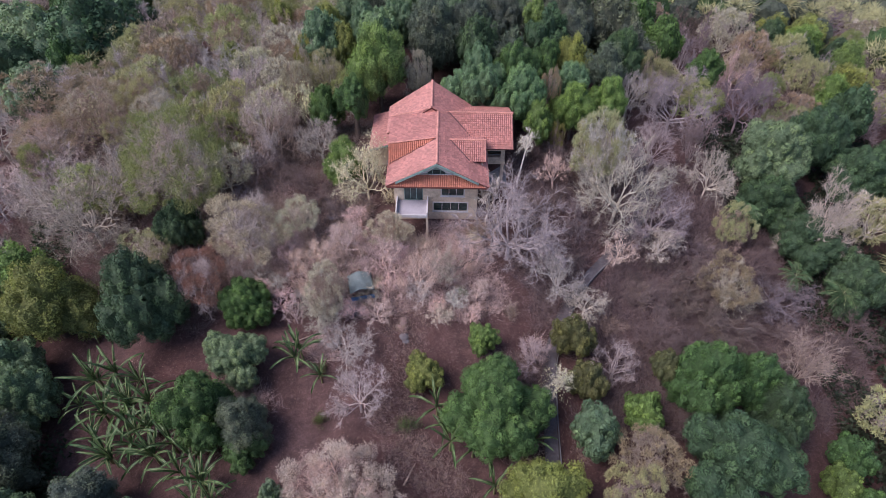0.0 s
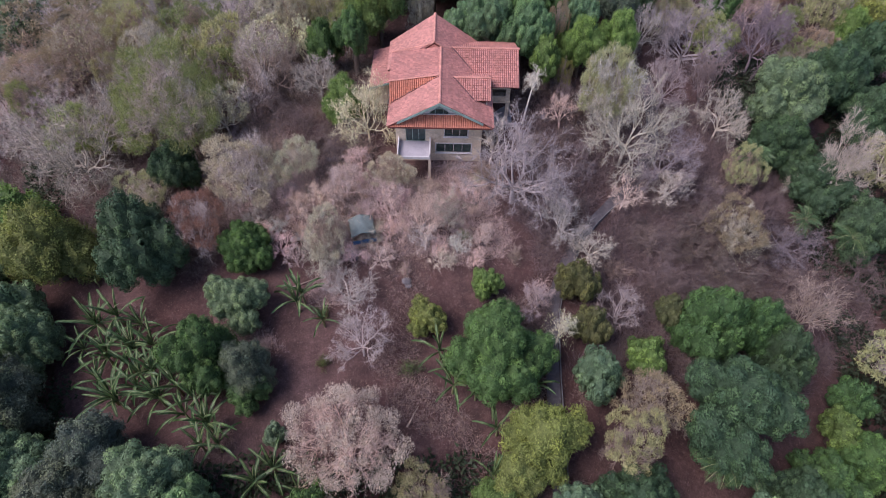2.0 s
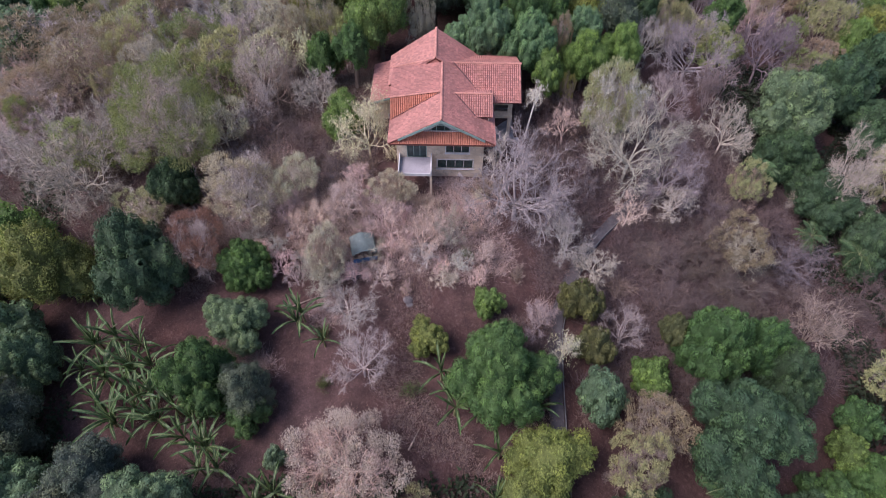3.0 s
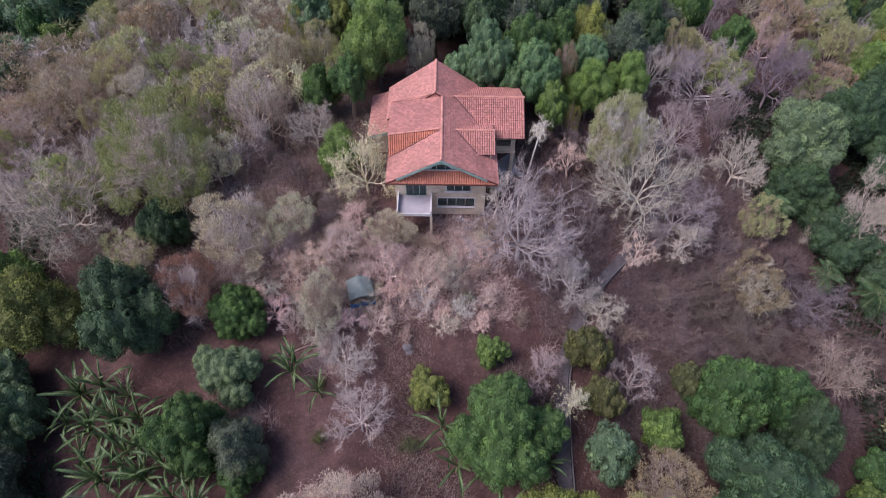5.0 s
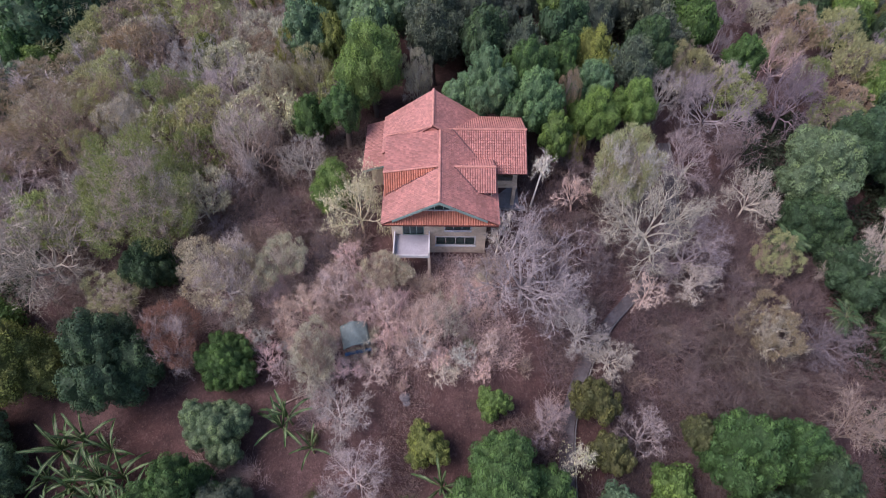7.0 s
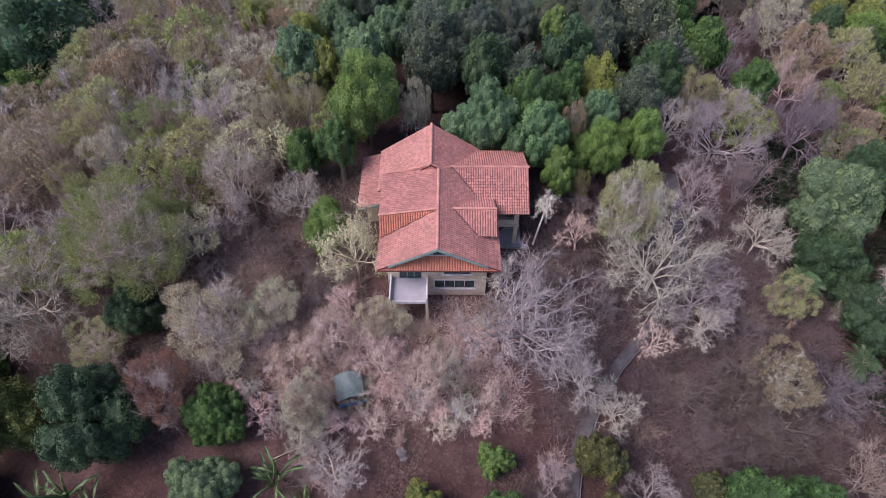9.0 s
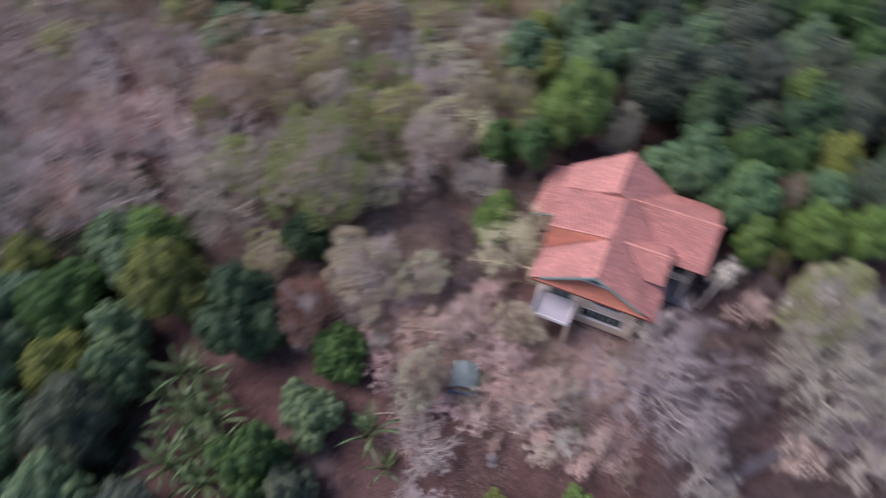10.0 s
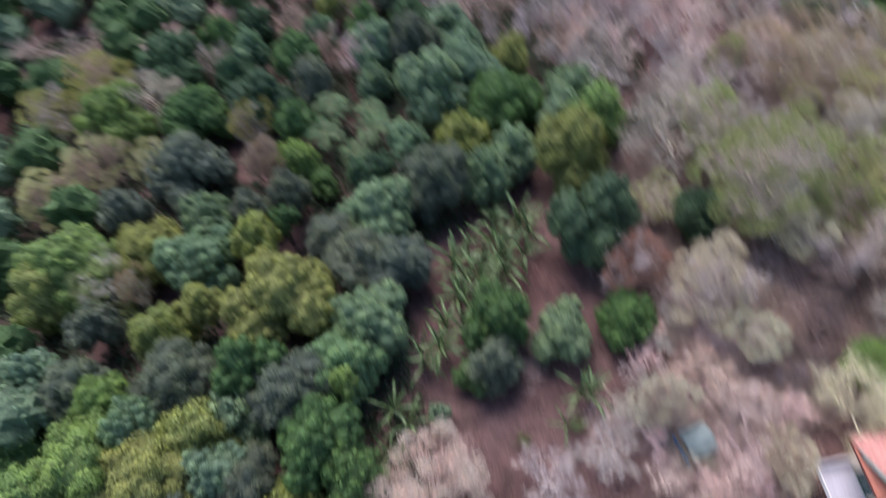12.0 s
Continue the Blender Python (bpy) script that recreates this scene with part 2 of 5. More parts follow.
def build_ground():
    far = [150, 180, 220, 280, 360, 480, 650, 900, 1300, 2000]
    line = np.array([-v for v in far[::-1]] + list(np.arange(-130, 131, 2.0)) + far)
    gx, gy = np.meshgrid(line, line)
    gz = land(gx, gy)
    bumps = np.array([noise.noise((x * 0.13, y * 0.13, 0)) * 0.16 + noise.noise((x * 0.5, y * 0.5, 3)) * 0.05 for x, y in zip(gx.ravel(), gy.ravel())]).reshape(gx.shape)
    gz = gz + np.where(np.abs(gx) + np.abs(gy) < 400, bumps, 0)
    n = len(line)
    i = np.arange(n * n).reshape(n, n)
    faces = np.stack([i[:-1, :-1], i[:-1, 1:], i[1:, 1:], i[1:, :-1]], -1).reshape(-1, 4)
    ob = new("ground", mesh_of("ground", np.stack([gx, gy, gz], -1).reshape(-1, 3).tolist(), faces.tolist(), [SOIL], smooth=True))
    tagged(ob, "dark reddish brown hillside soil under dry leaf litter", "ground", kind="structure")


build_ground()


def ribbon(name, centre, width, thick, material, label, kind="structure"):
    """A slab that follows the land along a line."""
    pts = []
    for (ax, ay), (bx, by) in zip(centre[:-1], centre[1:]):
        k = max(2, int(math.hypot(bx - ax, by - ay) / 0.7))
        pts += [(ax + (bx - ax) * j / k, ay + (by - ay) * j / k) for j in range(k)]
    pts.append(centre[-1])
    p = np.array(pts)
    for _ in range(4):
        p[1:-1] = (p[:-2] + 2 * p[1:-1] + p[2:]) / 4
    t = np.gradient(p, axis=0)
    t /= np.linalg.norm(t, axis=1, keepdims=True)
    side = np.stack([t[:, 1], -t[:, 0]], 1)
    return p, side


def build_road():
    centre = [(11.5, -60), (12.0, -40), (12.2, -30), (12.4, -22), (12.7, -17), (13.7, -14), (15, -10.8), (16.3, -8.4), (18, -6), (20.7, -3.2), (24, 0), (27, 5), (28.5, 12), (29, 20)]
    p, side = ribbon("road", centre, 2.3, 0.1, ROAD, "")
    rows = []
    for off, dz in ((-0.75, -0.3), (-0.7, 0.13), (0, 0.15), (0.7, 0.13), (0.75, -0.3)):
        q = p + side * off
        rows.append(np.column_stack([q, land(p[:, 0], p[:, 1]) + dz]))
    v = np.stack(rows, 1).reshape(-1, 3)
    f = [(i * 5 + k, i * 5 + k + 1, i * 5 + k + 6, i * 5 + k + 5) for i in range(len(p) - 1) for k in range(4)]
    road = tagged(new("road", mesh_of("road", v.tolist(), f, [ROAD])), "narrow grey concrete drive curving up the slope", "road", kind="structure")
    rows = []
    for off, dz in ((0.77, -0.3), (0.77, 0.32), (0.88, 0.32), (0.88, -0.3)):
        q = p + side * off
        rows.append(np.column_stack([q, land(p[:, 0], p[:, 1]) + dz]))
    v = np.stack(rows, 1).reshape(-1, 3)
    f = [(i * 4 + k, i * 4 + k + 1, i * 4 + k + 5, i * 4 + k + 4) for i in range(len(p) - 1) for k in range(3)]
    tagged(new("kerb", mesh_of("kerb", v.tolist(), f, [KERB])), "weathered grey concrete kerb along the drive", "kerb", kind="structure")
    p, side = ribbon("path", [(-1.5, -8.2), (1.4, -6.6), (3.7, -4.7), (7.2, -2.9), (10.5, -1.5)], 1.6, 0.1, ROAD, "")
    rows = []
    for off, dz in ((-0.5, -0.3), (-0.46, 0.09), (0.46, 0.09), (0.5, -0.3)):
        q = p + side * off
        rows.append(np.column_stack([q, land(p[:, 0], p[:, 1]) + dz]))
    v = np.stack(rows, 1).reshape(-1, 3)
    f = [(i * 4 + k, i * 4 + k + 1, i * 4 + k + 5, i * 4 + k + 4) for i in range(len(p) - 1) for k in range(3)]
    tagged(new("footpath", mesh_of("footpath", v.tolist(), f, [ROAD])), "short grey concrete footpath in front of the house", "path", kind="structure")


build_road()


# ---- the house ----
def tile_slope(name, corner, along, down, length, depth, parent, keep=None, material=None, pitch=0.25, course=0.32):
    """Rows of rounded roof tiles from a ridge corner, along the ridge and down the slope."""
    a, d = Vector(along).normalized(), Vector(down).normalized()
    n = a.cross(d).normalized()
    if n.z < 0:
        n = -n
    o = Vector(corner)
    prof = [(0.0, 0.0), (0.25, 0.058), (0.5, 0.08), (0.75, 0.058), (1.0, 0.0)]
    verts, faces, rng = [], [], random.Random(name + str(corner))
    cols, rws = max(1, round(length / pitch)), max(1, round(depth / course))
    pw, ch = length / cols, depth / rws
    for i in range(cols):
        for j in range(rws):
            c = o + a * (i + 0.5) * pw + d * (j + 0.5) * ch
            if keep and not keep(c.x, c.y, c.z):
                continue
            tip = rng.uniform(-0.008, 0.012)
            b = len(verts)
            for s, lift in ((0.0, 0.0), (1.06, 0.06 + tip)):
                for u, h in prof:
                    verts.append(o + a * (i + u) * pw + d * (j + s) * ch + n * (h + lift))
            faces += [(b + k, b + k + 1, b + k + 6, b + k + 5) for k in range(4)]
            b2 = len(verts)
            for u, h in prof:
                verts.append(o + a * (i + u) * pw + d * (j + 1.06) * ch + n * 0.0)
            faces += [(b + 5 + k, b + 6 + k, b2 + k + 1, b2 + k) for k in range(4)]
    ob = new(name, mesh_of(name, verts, faces, [material or ROOF_TILE]))
    ob.parent = parent
    return ob


def deck(corner, along, down, length, depth, parent, drop=0.03, thick=0.14):
    a, d = Vector(along).normalized() * length, Vector(down).normalized() * depth
    n = a.cross(d).normalized()
    if n.z < 0:
        n = -n
    o = Vector(corner) - n * drop
    return prism("roof_deck", [o, o + a, o + a + d, o + d], thick, -n, ROOF_DECK, parent)


def slope(corner, along, down, length, depth, parent, keep=None, with_deck=True, material=None):
    s = tile_slope("roof_tiles", corner, along, down, length, depth, parent, keep, material)
    if with_deck:
        deck(corner, along, down, length, depth, parent)
    return s


RIDGE_TILES = {}


def ridge_tile_mesh(r, length, material):
    """One half-round ridge tile, a little wider at its lower end, that laps over the next."""
    key = (r, round(length, 2), material.name)
    if key not in RIDGE_TILES:
        verts = [(math.cos(math.pi * q / 6) * rr, s, math.sin(math.pi * q / 6) * rr - 0.02) for s, rr in ((0.0, r * 0.92), (length * 1.08, r * 1.08)) for q in range(7)]
        inner = [(x * 0.86, y, (z + 0.02) * 0.86 - 0.02) for x, y, z in verts[7:]]
        faces = [(q, q + 1, q + 8, q + 7) for q in range(6)] + [(q + 7, q + 8, q + 15, q + 14) for q in range(6)]
        RIDGE_TILES[key] = mesh_of("ridge_tile", verts + inner, faces, [material])
    return RIDGE_TILES[key]


def ridge_caps(p0, p1, parent, r=0.15, material=None):
    p0, p1 = Vector(p0), Vector(p1)
    d = p1 - p0
    count = max(1, round(d.length / 0.42))
    t = d.normalized()
    u = t.cross(Vector((0, 0, 1))).normalized()
    up = u.cross(t).normalized()
    turn = Matrix((u, t, up)).transposed().to_4x4()
    me = ridge_tile_mesh(r, d.length / count, material or RIDGE)
    for k in range(count):
        piece("ridge_tile", me, parent, Matrix.Translation(p0 + d * (k / count)) @ turn)


def valley(p0, p1, parent):
    """A dark metal gutter lying in the valley between two roof slopes."""
    p0, p1 = Vector(p0) + Vector((0, 0, 0.11)), Vector(p1) + Vector((0, 0, 0.11))
    side = (p1 - p0).cross(Vector((0, 0, 1))).normalized() * 0.085
    lift = Vector((0, 0, 0.03))
    return prism("valley_gutter", [p0 - side + lift, p0 + side + lift, p1 + side + lift, p1 - side + lift], 0.03, (0, 0, -1), GUTTER, parent, "dark weathered valley gutter")


def wall_with_holes(name, axis, at, thick, u0, u1, z0, z1, holes, material, parent, label=""):
    """An upright wall along x (axis 'x') or y, at that place, with openings (u0, u1, z0, z1) cut through it."""
    us = sorted({u0, u1, *[h[0] for h in holes], *[h[1] for h in holes]})
    zs = sorted({z0, z1, *[h[2] for h in holes], *[h[3] for h in holes]})
    bm = bmesh.new()
    for a, b in zip(us[:-1], us[1:]):
        for c, d in zip(zs[:-1], zs[1:]):
            if any(h[0] <= (a + b) / 2 <= h[1] and h[2] <= (c + d) / 2 <= h[3] for h in holes):
                continue
            if axis == "x":
                add_box(bm, a, b, at, at + thick, c, d)
            else:
                add_box(bm, at, at + thick, a, b, c, d)
    bmesh.ops.remove_doubles(bm, verts=bm.verts[:], dist=0.001)
    return part(name, bm, material, parent, label)


def window(x0, x1, z0, z1, y, panes, house, frame_mat, trim=0.12):
    """A framed window in a wall that faces the front: frame, panes, mullions, sill."""
    bm = bmesh.new()
    for a, b, c, d in ((x0 - trim, x0, z0 - trim, z1 + trim), (x1, x1 + trim, z0 - trim, z1 + trim), (x0, x1, z1, z1 + trim), (x0, x1, z0 - trim, z0)):
        add_box(bm, a, b, y - 0.05, y + 0.12, c, d)
    w = part("window", bm, frame_mat, house)
    bm = bmesh.new()
    add_box(bm, x0 - trim - 0.05, x1 + trim + 0.05, y - 0.16, y + 0.02, z0 - trim - 0.07, z0 - trim - 0.002)
    part("sill", bm, WHITE, w)
    step = (x1 - x0) / panes
    for k in range(panes):
        box("pane", x0 + k * step + 0.03, x0 + (k + 1) * step - 0.03, y + 0.06, y + 0.08, z0 + 0.03, z1 - 0.03, GLASS, w, bevel=0)
        if k:
            box("mullion", x0 + k * step - 0.03, x0 + k * step + 0.03, y + 0.03, y + 0.11, z0, z1, frame_mat, w, bevel=0)
    return w


def build_house():
    h = empty("house", pose(0, 0, 0), "two-storey cream plastered house under red terracotta tile roofs", "house")
    # walls
    fr = [(-3.75, -1.6, 3.42, 5.25), (0.7, 3.35, 4.2, 5.3), (-0.25, 3.85, 1.75, 3.02)]
    wall_with_holes("wall", "x", 1.2, 0.22, -5.0, 5.05, -1.0, 6.75, fr, PLASTER_WALL, h, "cream plaster front wall")
    wall_with_holes("wall", "x", 15.4, 0.22, -5.0, 5.05, 0.0, 6.75, [], PLASTER_WALL, h)
    wall_with_holes("wall", "y", -5.0, 0.22, 1.42, 15.4, -1.0, 6.75, [(6.0, 7.4, 4.0, 5.3)], PLASTER_WALL, h)
    wall_with_holes("wall", "y", 4.83, 0.22, 1.42, 15.4, -1.0, 6.75, [(3.2, 4.6, 4.0, 5.3)], PLASTER_WALL, h)
    box("floor_slab", -4.75, 4.8, 1.45, 15.35, 3.1, 3.3, CONCRETE, h, bevel=0)
    box("floor_slab", -4.75, 4.8, 1.45, 15.35, 0.3, 0.5, CONCRETE, h, bevel=0)
    box("ceiling_panel", -4.75, 4.8, 1.45, 15.35, 6.3, 6.4, DARK_ROOM, h, bevel=0)
    # gable wall and its three-light window
    prism("gable_wall", [(-4.3, 1.2, 7.2), (4.5, 1.2, 7.2), (0.1, 1.2, 9.7)], 0.2, (0, 1, 0), WHITE, h, "white painted gable wall")
    gw = prism("gable_window", [(-1.3, 1.16, 7.42), (1.4, 1.16, 7.42), (0.05, 1.16, 8.5)], 0.03, (0, 1, 0), GREEN_TRIM, h, "grey-green timber frame")
    for x0, x1, za, zb in ((-0.95, -0.45, 7.72, 8.06), (-0.36, 0.46, 8.1, 8.1), (0.55, 1.05, 8.06, 7.72)):
        prism("pane", [(x0, 1.12, 7.5), (x1, 1.12, 7.5), (x1, 1.12, zb), (x0, 1.12, za)], 0.025, (0, 1, 0), GLASS, gw)
    window(*fr[0][:2], *fr[0][2:], 1.2, 3, h, GREEN_TRIM, 0.06)
    window(*fr[1][:2], *fr[1][2:], 1.2, 3, h, WHITE)
    window(*fr[2][:2], *fr[2][2:], 1.2, 4, h, WHITE, 0.14)
    # wing with an open ground floor
    wall_with_holes("wall", "x", 7.5, 0.2, 5.05, 8.6, 4.5, 7.3, [(6.4, 8.1, 5.2, 6.2)], PLASTER_WALL, h)
    wall_with_holes("wall", "y", 8.4, 0.2, 7.7, 14.2, 4.5, 7.3, [(9.5, 11, 5.2, 6.3)], PLASTER_WALL, h)
    wall_with_holes("wall", "x", 14.2, 0.2, 5.05, 8.6, 0.5, 7.3, [], PLASTER_WALL, h)
    box("floor_slab", 5.05, 8.7, 7.35, 14.4, 4.25, 4.5, PLASTER_WALL, h)
    box("column", 8.2, 8.6, 7.4, 7.8, 0.4, 4.25, PLASTER_WALL, h, "cream column")
    box("column", 8.2, 8.6, 13.9, 14.2, 0.4, 4.25, PLASTER_WALL, h, "cream column")
    box("carport_floor", 5.05, 9.2, 6.9, 14.4, 0.6, 1.35, CONCRETE, h, "grey concrete carport floor")
    box("step", 8.4, 9.95, 6.9, 7.5, 0.6, 1.15, CONCRETE, h)
    rail = box("balcony_rail", 6.4, 8.1, 7.42, 7.47, 5.68, 5.74, METAL, h, "thin metal rail")
    for k in range(9):
        box("baluster", 6.5 + k * 0.19, 6.53 + k * 0.19, 7.43, 7.46, 5.22, 5.68, METAL, rail, bevel=0)
    # Added panel behind the opening, with indoor shade put into its colour.
    box("room_back", 5.1, 8.35, 9.6, 9.7, 4.5, 7.0, DARK_ROOM, h, bevel=0)
    # low annexe
    wall_with_holes("wall", "x", 10.4, 0.2, -7.9, -5.0, -0.6, 4.85, [(-6.6, -5.7, 1.2, 2.1), (-6.4, -5.9, 3.0, 3.7)], PLASTER_WALL, h)
    wall_with_holes("wall", "y", -7.9, 0.2, 10.6, 16.8, -0.6, 4.5, [(11, 12, 2.4, 3.5)], PLASTER_WALL, h)
    wall_with_holes("wall", "x", 16.8, 0.2, -7.9, -5.0, -0.6, 4.6, [], PLASTER_WALL, h)
    window(-6.6, -5.7, 1.2, 2.1, 10.4, 2, h, WHITE, 0.1)
    window(-6.4, -5.9, 3.0, 3.7, 10.4, 1, h, WHITE, 0.08)
    # balcony on columns
    b = box("balcony", -4.65, -1.0, -1.75, 1.19, 3.2, 3.4, FLOOR_GREY, h, "grey balcony floor")
    for name, q in (("parapet", (-4.72, -4.58, -1.8, 1.18, 3.2, 4.0)), ("parapet", (-1.06, -0.9, -1.8, 1.18, 3.2, 4.0)), ("parapet", (-4.58, -1.06, -1.8, -1.68, 3.2, 3.62))):
        box(name, *q, WHITE, b, "white painted parapet")
    for x in (-4.65, -0.98):
        box("column", x - 0.14, x + 0.14, -1.75, -1.47, -1.4, 3.2, PLASTER_WALL, b)
    # roofs: front gable
    A_L, A_R = (-5.9, 0, -3.4), (6.1, 0, -3.4)
    under_left = lambda x, y, z: not (4.9 < y < 10.3)
    slope((0.1, -0.15, 10.0), (0, 1, 0), A_L, 10.4, math.hypot(5.9, 3.4), h, under_left)
    slope((0.1, -0.15, 10.0), (0, 1, 0), A_R, 10.4, math.hypot(6.1, 3.4), h)
    ridge_caps((0.1, -0.2, 10.06), (0.1, 10.2, 10.06), h)
    for s, vx, ex in ((-1, -5.9, -5.85), (1, 6.1, 6.25)):
        end = (ex * 0.8, -0.2, 10.0 - 3.4 * (abs(ex - 0.1) * 0.8 / abs(vx)))
        prism("barge_board", [(0.1, -0.2, 9.98), (0.1, -0.2, 9.64), (end[0], -0.2, end[2] - 0.32), (end[0], -0.2, end[2] - 0.02)], 0.06, (0, 1, 0), GREEN_TRIM, h, "grey-green painted barge board")
    # raised, flatter roof on the left with a steep tiled cheek
    p_dn = (-5.8, 0, -0.95)
    slope((0.1, 4.8, 10.03), (0, 1, 0), p_dn, 5.55, math.hypot(5.8, 0.95), h)
    wall_with_holes("wall", "y", -5.3, 0.2, 4.9, 10.2, 6.3, 8.95, [(6.4, 8.6, 7.5, 8.5)], PLASTER_WALL, h)
    ridge_caps((0.1, 4.78, 10.1), (-5.75, 4.72, 9.14), h, 0.12)
    ridge_caps((-0.7, 10.32, 10.5), (-5.75, 10.32, 9.2), h, 0.12)
    front_l = lambda x, y, z: z > 6.55 + (x + 5.8) * 0.576
    slope((0.1, 4.72, 9.98), (-5.8, 0, -0.95), (0, -1.08, -2.35), 5.9, 2.7, h, front_l, False, WARM_TILE)
    prism("roof_deck", [(0.1, 4.74, 9.95), (-5.75, 4.72, 9.0), (-5.75, 3.7, 6.75)], 0.06, (0, 1, 0), ROOF_DECK, h)
    # back gable
    slope((-0.7, 10.2, 10.65), (0, 1, 0), (-5.7, 0, -4.0), 6.2, math.hypot(5.7, 4.0), h)
    slope((-0.7, 10.2, 10.65), (0, 1, 0), (5.5, 0, -3.8), 6.2, math.hypot(5.5, 3.8), h)
    ridge_caps((-0.7, 10.15, 10.72), (-0.7, 16.4, 10.72), h)
    prism("verge_wall", [(-0.7, 10.24, 10.62), (-3.4, 10.24, 8.75), (-3.4, 10.24, 8.2), (1.6, 10.24, 8.2), (1.6, 10.24, 9.05)], 0.12, (0, 1, 0), RIDGE, h, "mortared verge of the back roof")
    ridge_caps((-0.7, 10.22, 10.72), (1.5, 10.5, 9.25), h, 0.12)
    prism("gable_wall", [(-5.0, 15.4, 6.7), (4.0, 15.4, 6.7), (-0.7, 15.4, 10.3)], 0.2, (0, 1, 0), PLASTER_WALL, h)
    # right wing
    c_dn, c_len = (4.65, 2.15), math.hypot(4.65, 2.15)
    slope((0.8, 11.3, 9.25), (1, 0, 0), (0, -c_dn[0], -c_dn[1]), 8.7, c_len, h)
    slope((0.8, 11.3, 9.25), (1, 0, 0), (0, c_dn[0], -c_dn[1]), 8.7, c_len, h)
    ridge_caps((1.4, 11.3, 9.32), (9.55, 11.3, 9.32), h)
    ridge_caps((1.4, 11.3, 9.32), (0.1, 10.2, 10.02), h)
    prism("gable_wall", [(8.4, 7.5, 7.25), (8.4, 14.2, 7.9), (8.4, 11.3, 9.1)], 0.2, (1, 0, 0), PLASTER_WALL, h)
    valley((1.45, 11.2, 9.27), (5.15, 7.15, 7.24), h)
    valley((1.6, 5.5, 9.16), (3.95, 3.15, 7.85), h)
    valley((0.1, 4.7, 9.98), (-5.7, 3.66, 6.78), h)
    # cross gable on the right
    slope((1.0, 5.57, 9.15), (1, 0, 0), (0, -2.44, -1.32), 4.85, math.hypot(2.44, 1.32), h)
    slope((1.0, 5.57, 9.15), (1, 0, 0), (0, 2.44, -1.32), 4.85, math.hypot(2.44, 1.32), h)
    ridge_caps((1.5, 5.57, 9.22), (5.9, 5.57, 9.22), h)
    ridge_caps((5.85, 5.57, 9.2), (5.85, 3.1, 7.87), h, 0.08)
    prism("gable_wall", [(5.4, 3.4, 6.6), (5.4, 7.8, 6.6), (5.4, 7.8, 7.9), (5.4, 5.57, 9.05), (5.4, 3.4, 7.9)], 0.15, (1, 0, 0), PLASTER_WALL, h)
    # annexe roof
    slope((-5.3, 9.65, 5.6), (0, 1, 0), (-3.45, 0, -1.1), 7.9, math.hypot(3.45, 1.1), h)
    prism("barge_board", [(-5.3, 9.6, 5.58), (-5.3, 9.6, 5.3), (-8.75, 9.6, 4.22), (-8.75, 9.6, 4.48)], 0.05, (0, 1, 0), GREEN_TRIM, h)
    # pent roof under the front gable
    inside = lambda x, y, z: z < 9.9 - 0.57 * abs(x - 0.1)
    slope((-5.7, 0.95, 7.5), (1, 0, 0), (0, -1.05, -0.95), 11.8, math.hypot(1.05, 0.95), h, inside, False, WARM_TILE)
    prism("roof_deck", [(-4.2, 0.95, 7.46), (4.4, 0.95, 7.46), (5.9, -0.08, 6.53), (-5.6, -0.08, 6.53)], 0.05, (0, 0, -1), ROOF_DECK, h)
    ridge_caps((-2.9, 0.98, 7.53), (3.1, 0.98, 7.53), h, 0.09, WHITE)
    box("fascia", -5.75, 6.1, -0.2, -0.14, 6.38, 6.58, ROOF_DECK, h, bevel=0)
    return h


build_house()


# ---- plants: shared meshes ----
def unit_rows(v):
    return v / np.maximum(np.linalg.norm(v, axis=1, keepdims=True), 1e-6)


def leaf_shards(pos, out, length, width, rng, droop=0.35, loose=0.35):
    """Small pointed leaves, three corners each, that lie over a surface whose outward way is given, and droop at the tip."""
    n = len(pos)
    nrm = unit_rows(out + rng.normal(0, loose, (n, 3)))
    d = unit_rows(np.cross(nrm, rng.normal(0, 1, (n, 3))))
    d = unit_rows(d + nrm * rng.uniform(0.0, 0.5, (n, 1)) + np.array([0, 0, -droop]))
    s = unit_rows(np.cross(d, nrm))
    ln = length * rng.uniform(0.6, 1.35, (n, 1))
    wd = width * rng.uniform(0.75, 1.25, (n, 1))
    v = np.stack([pos - d * ln * 0.35 - s * wd * 0.5, pos - d * ln * 0.35 + s * wd * 0.5, pos + d * ln * 0.65 - nrm * ln * 0.1], 1).reshape(-1, 3)
    return v, np.arange(n * 3).reshape(n, 3)


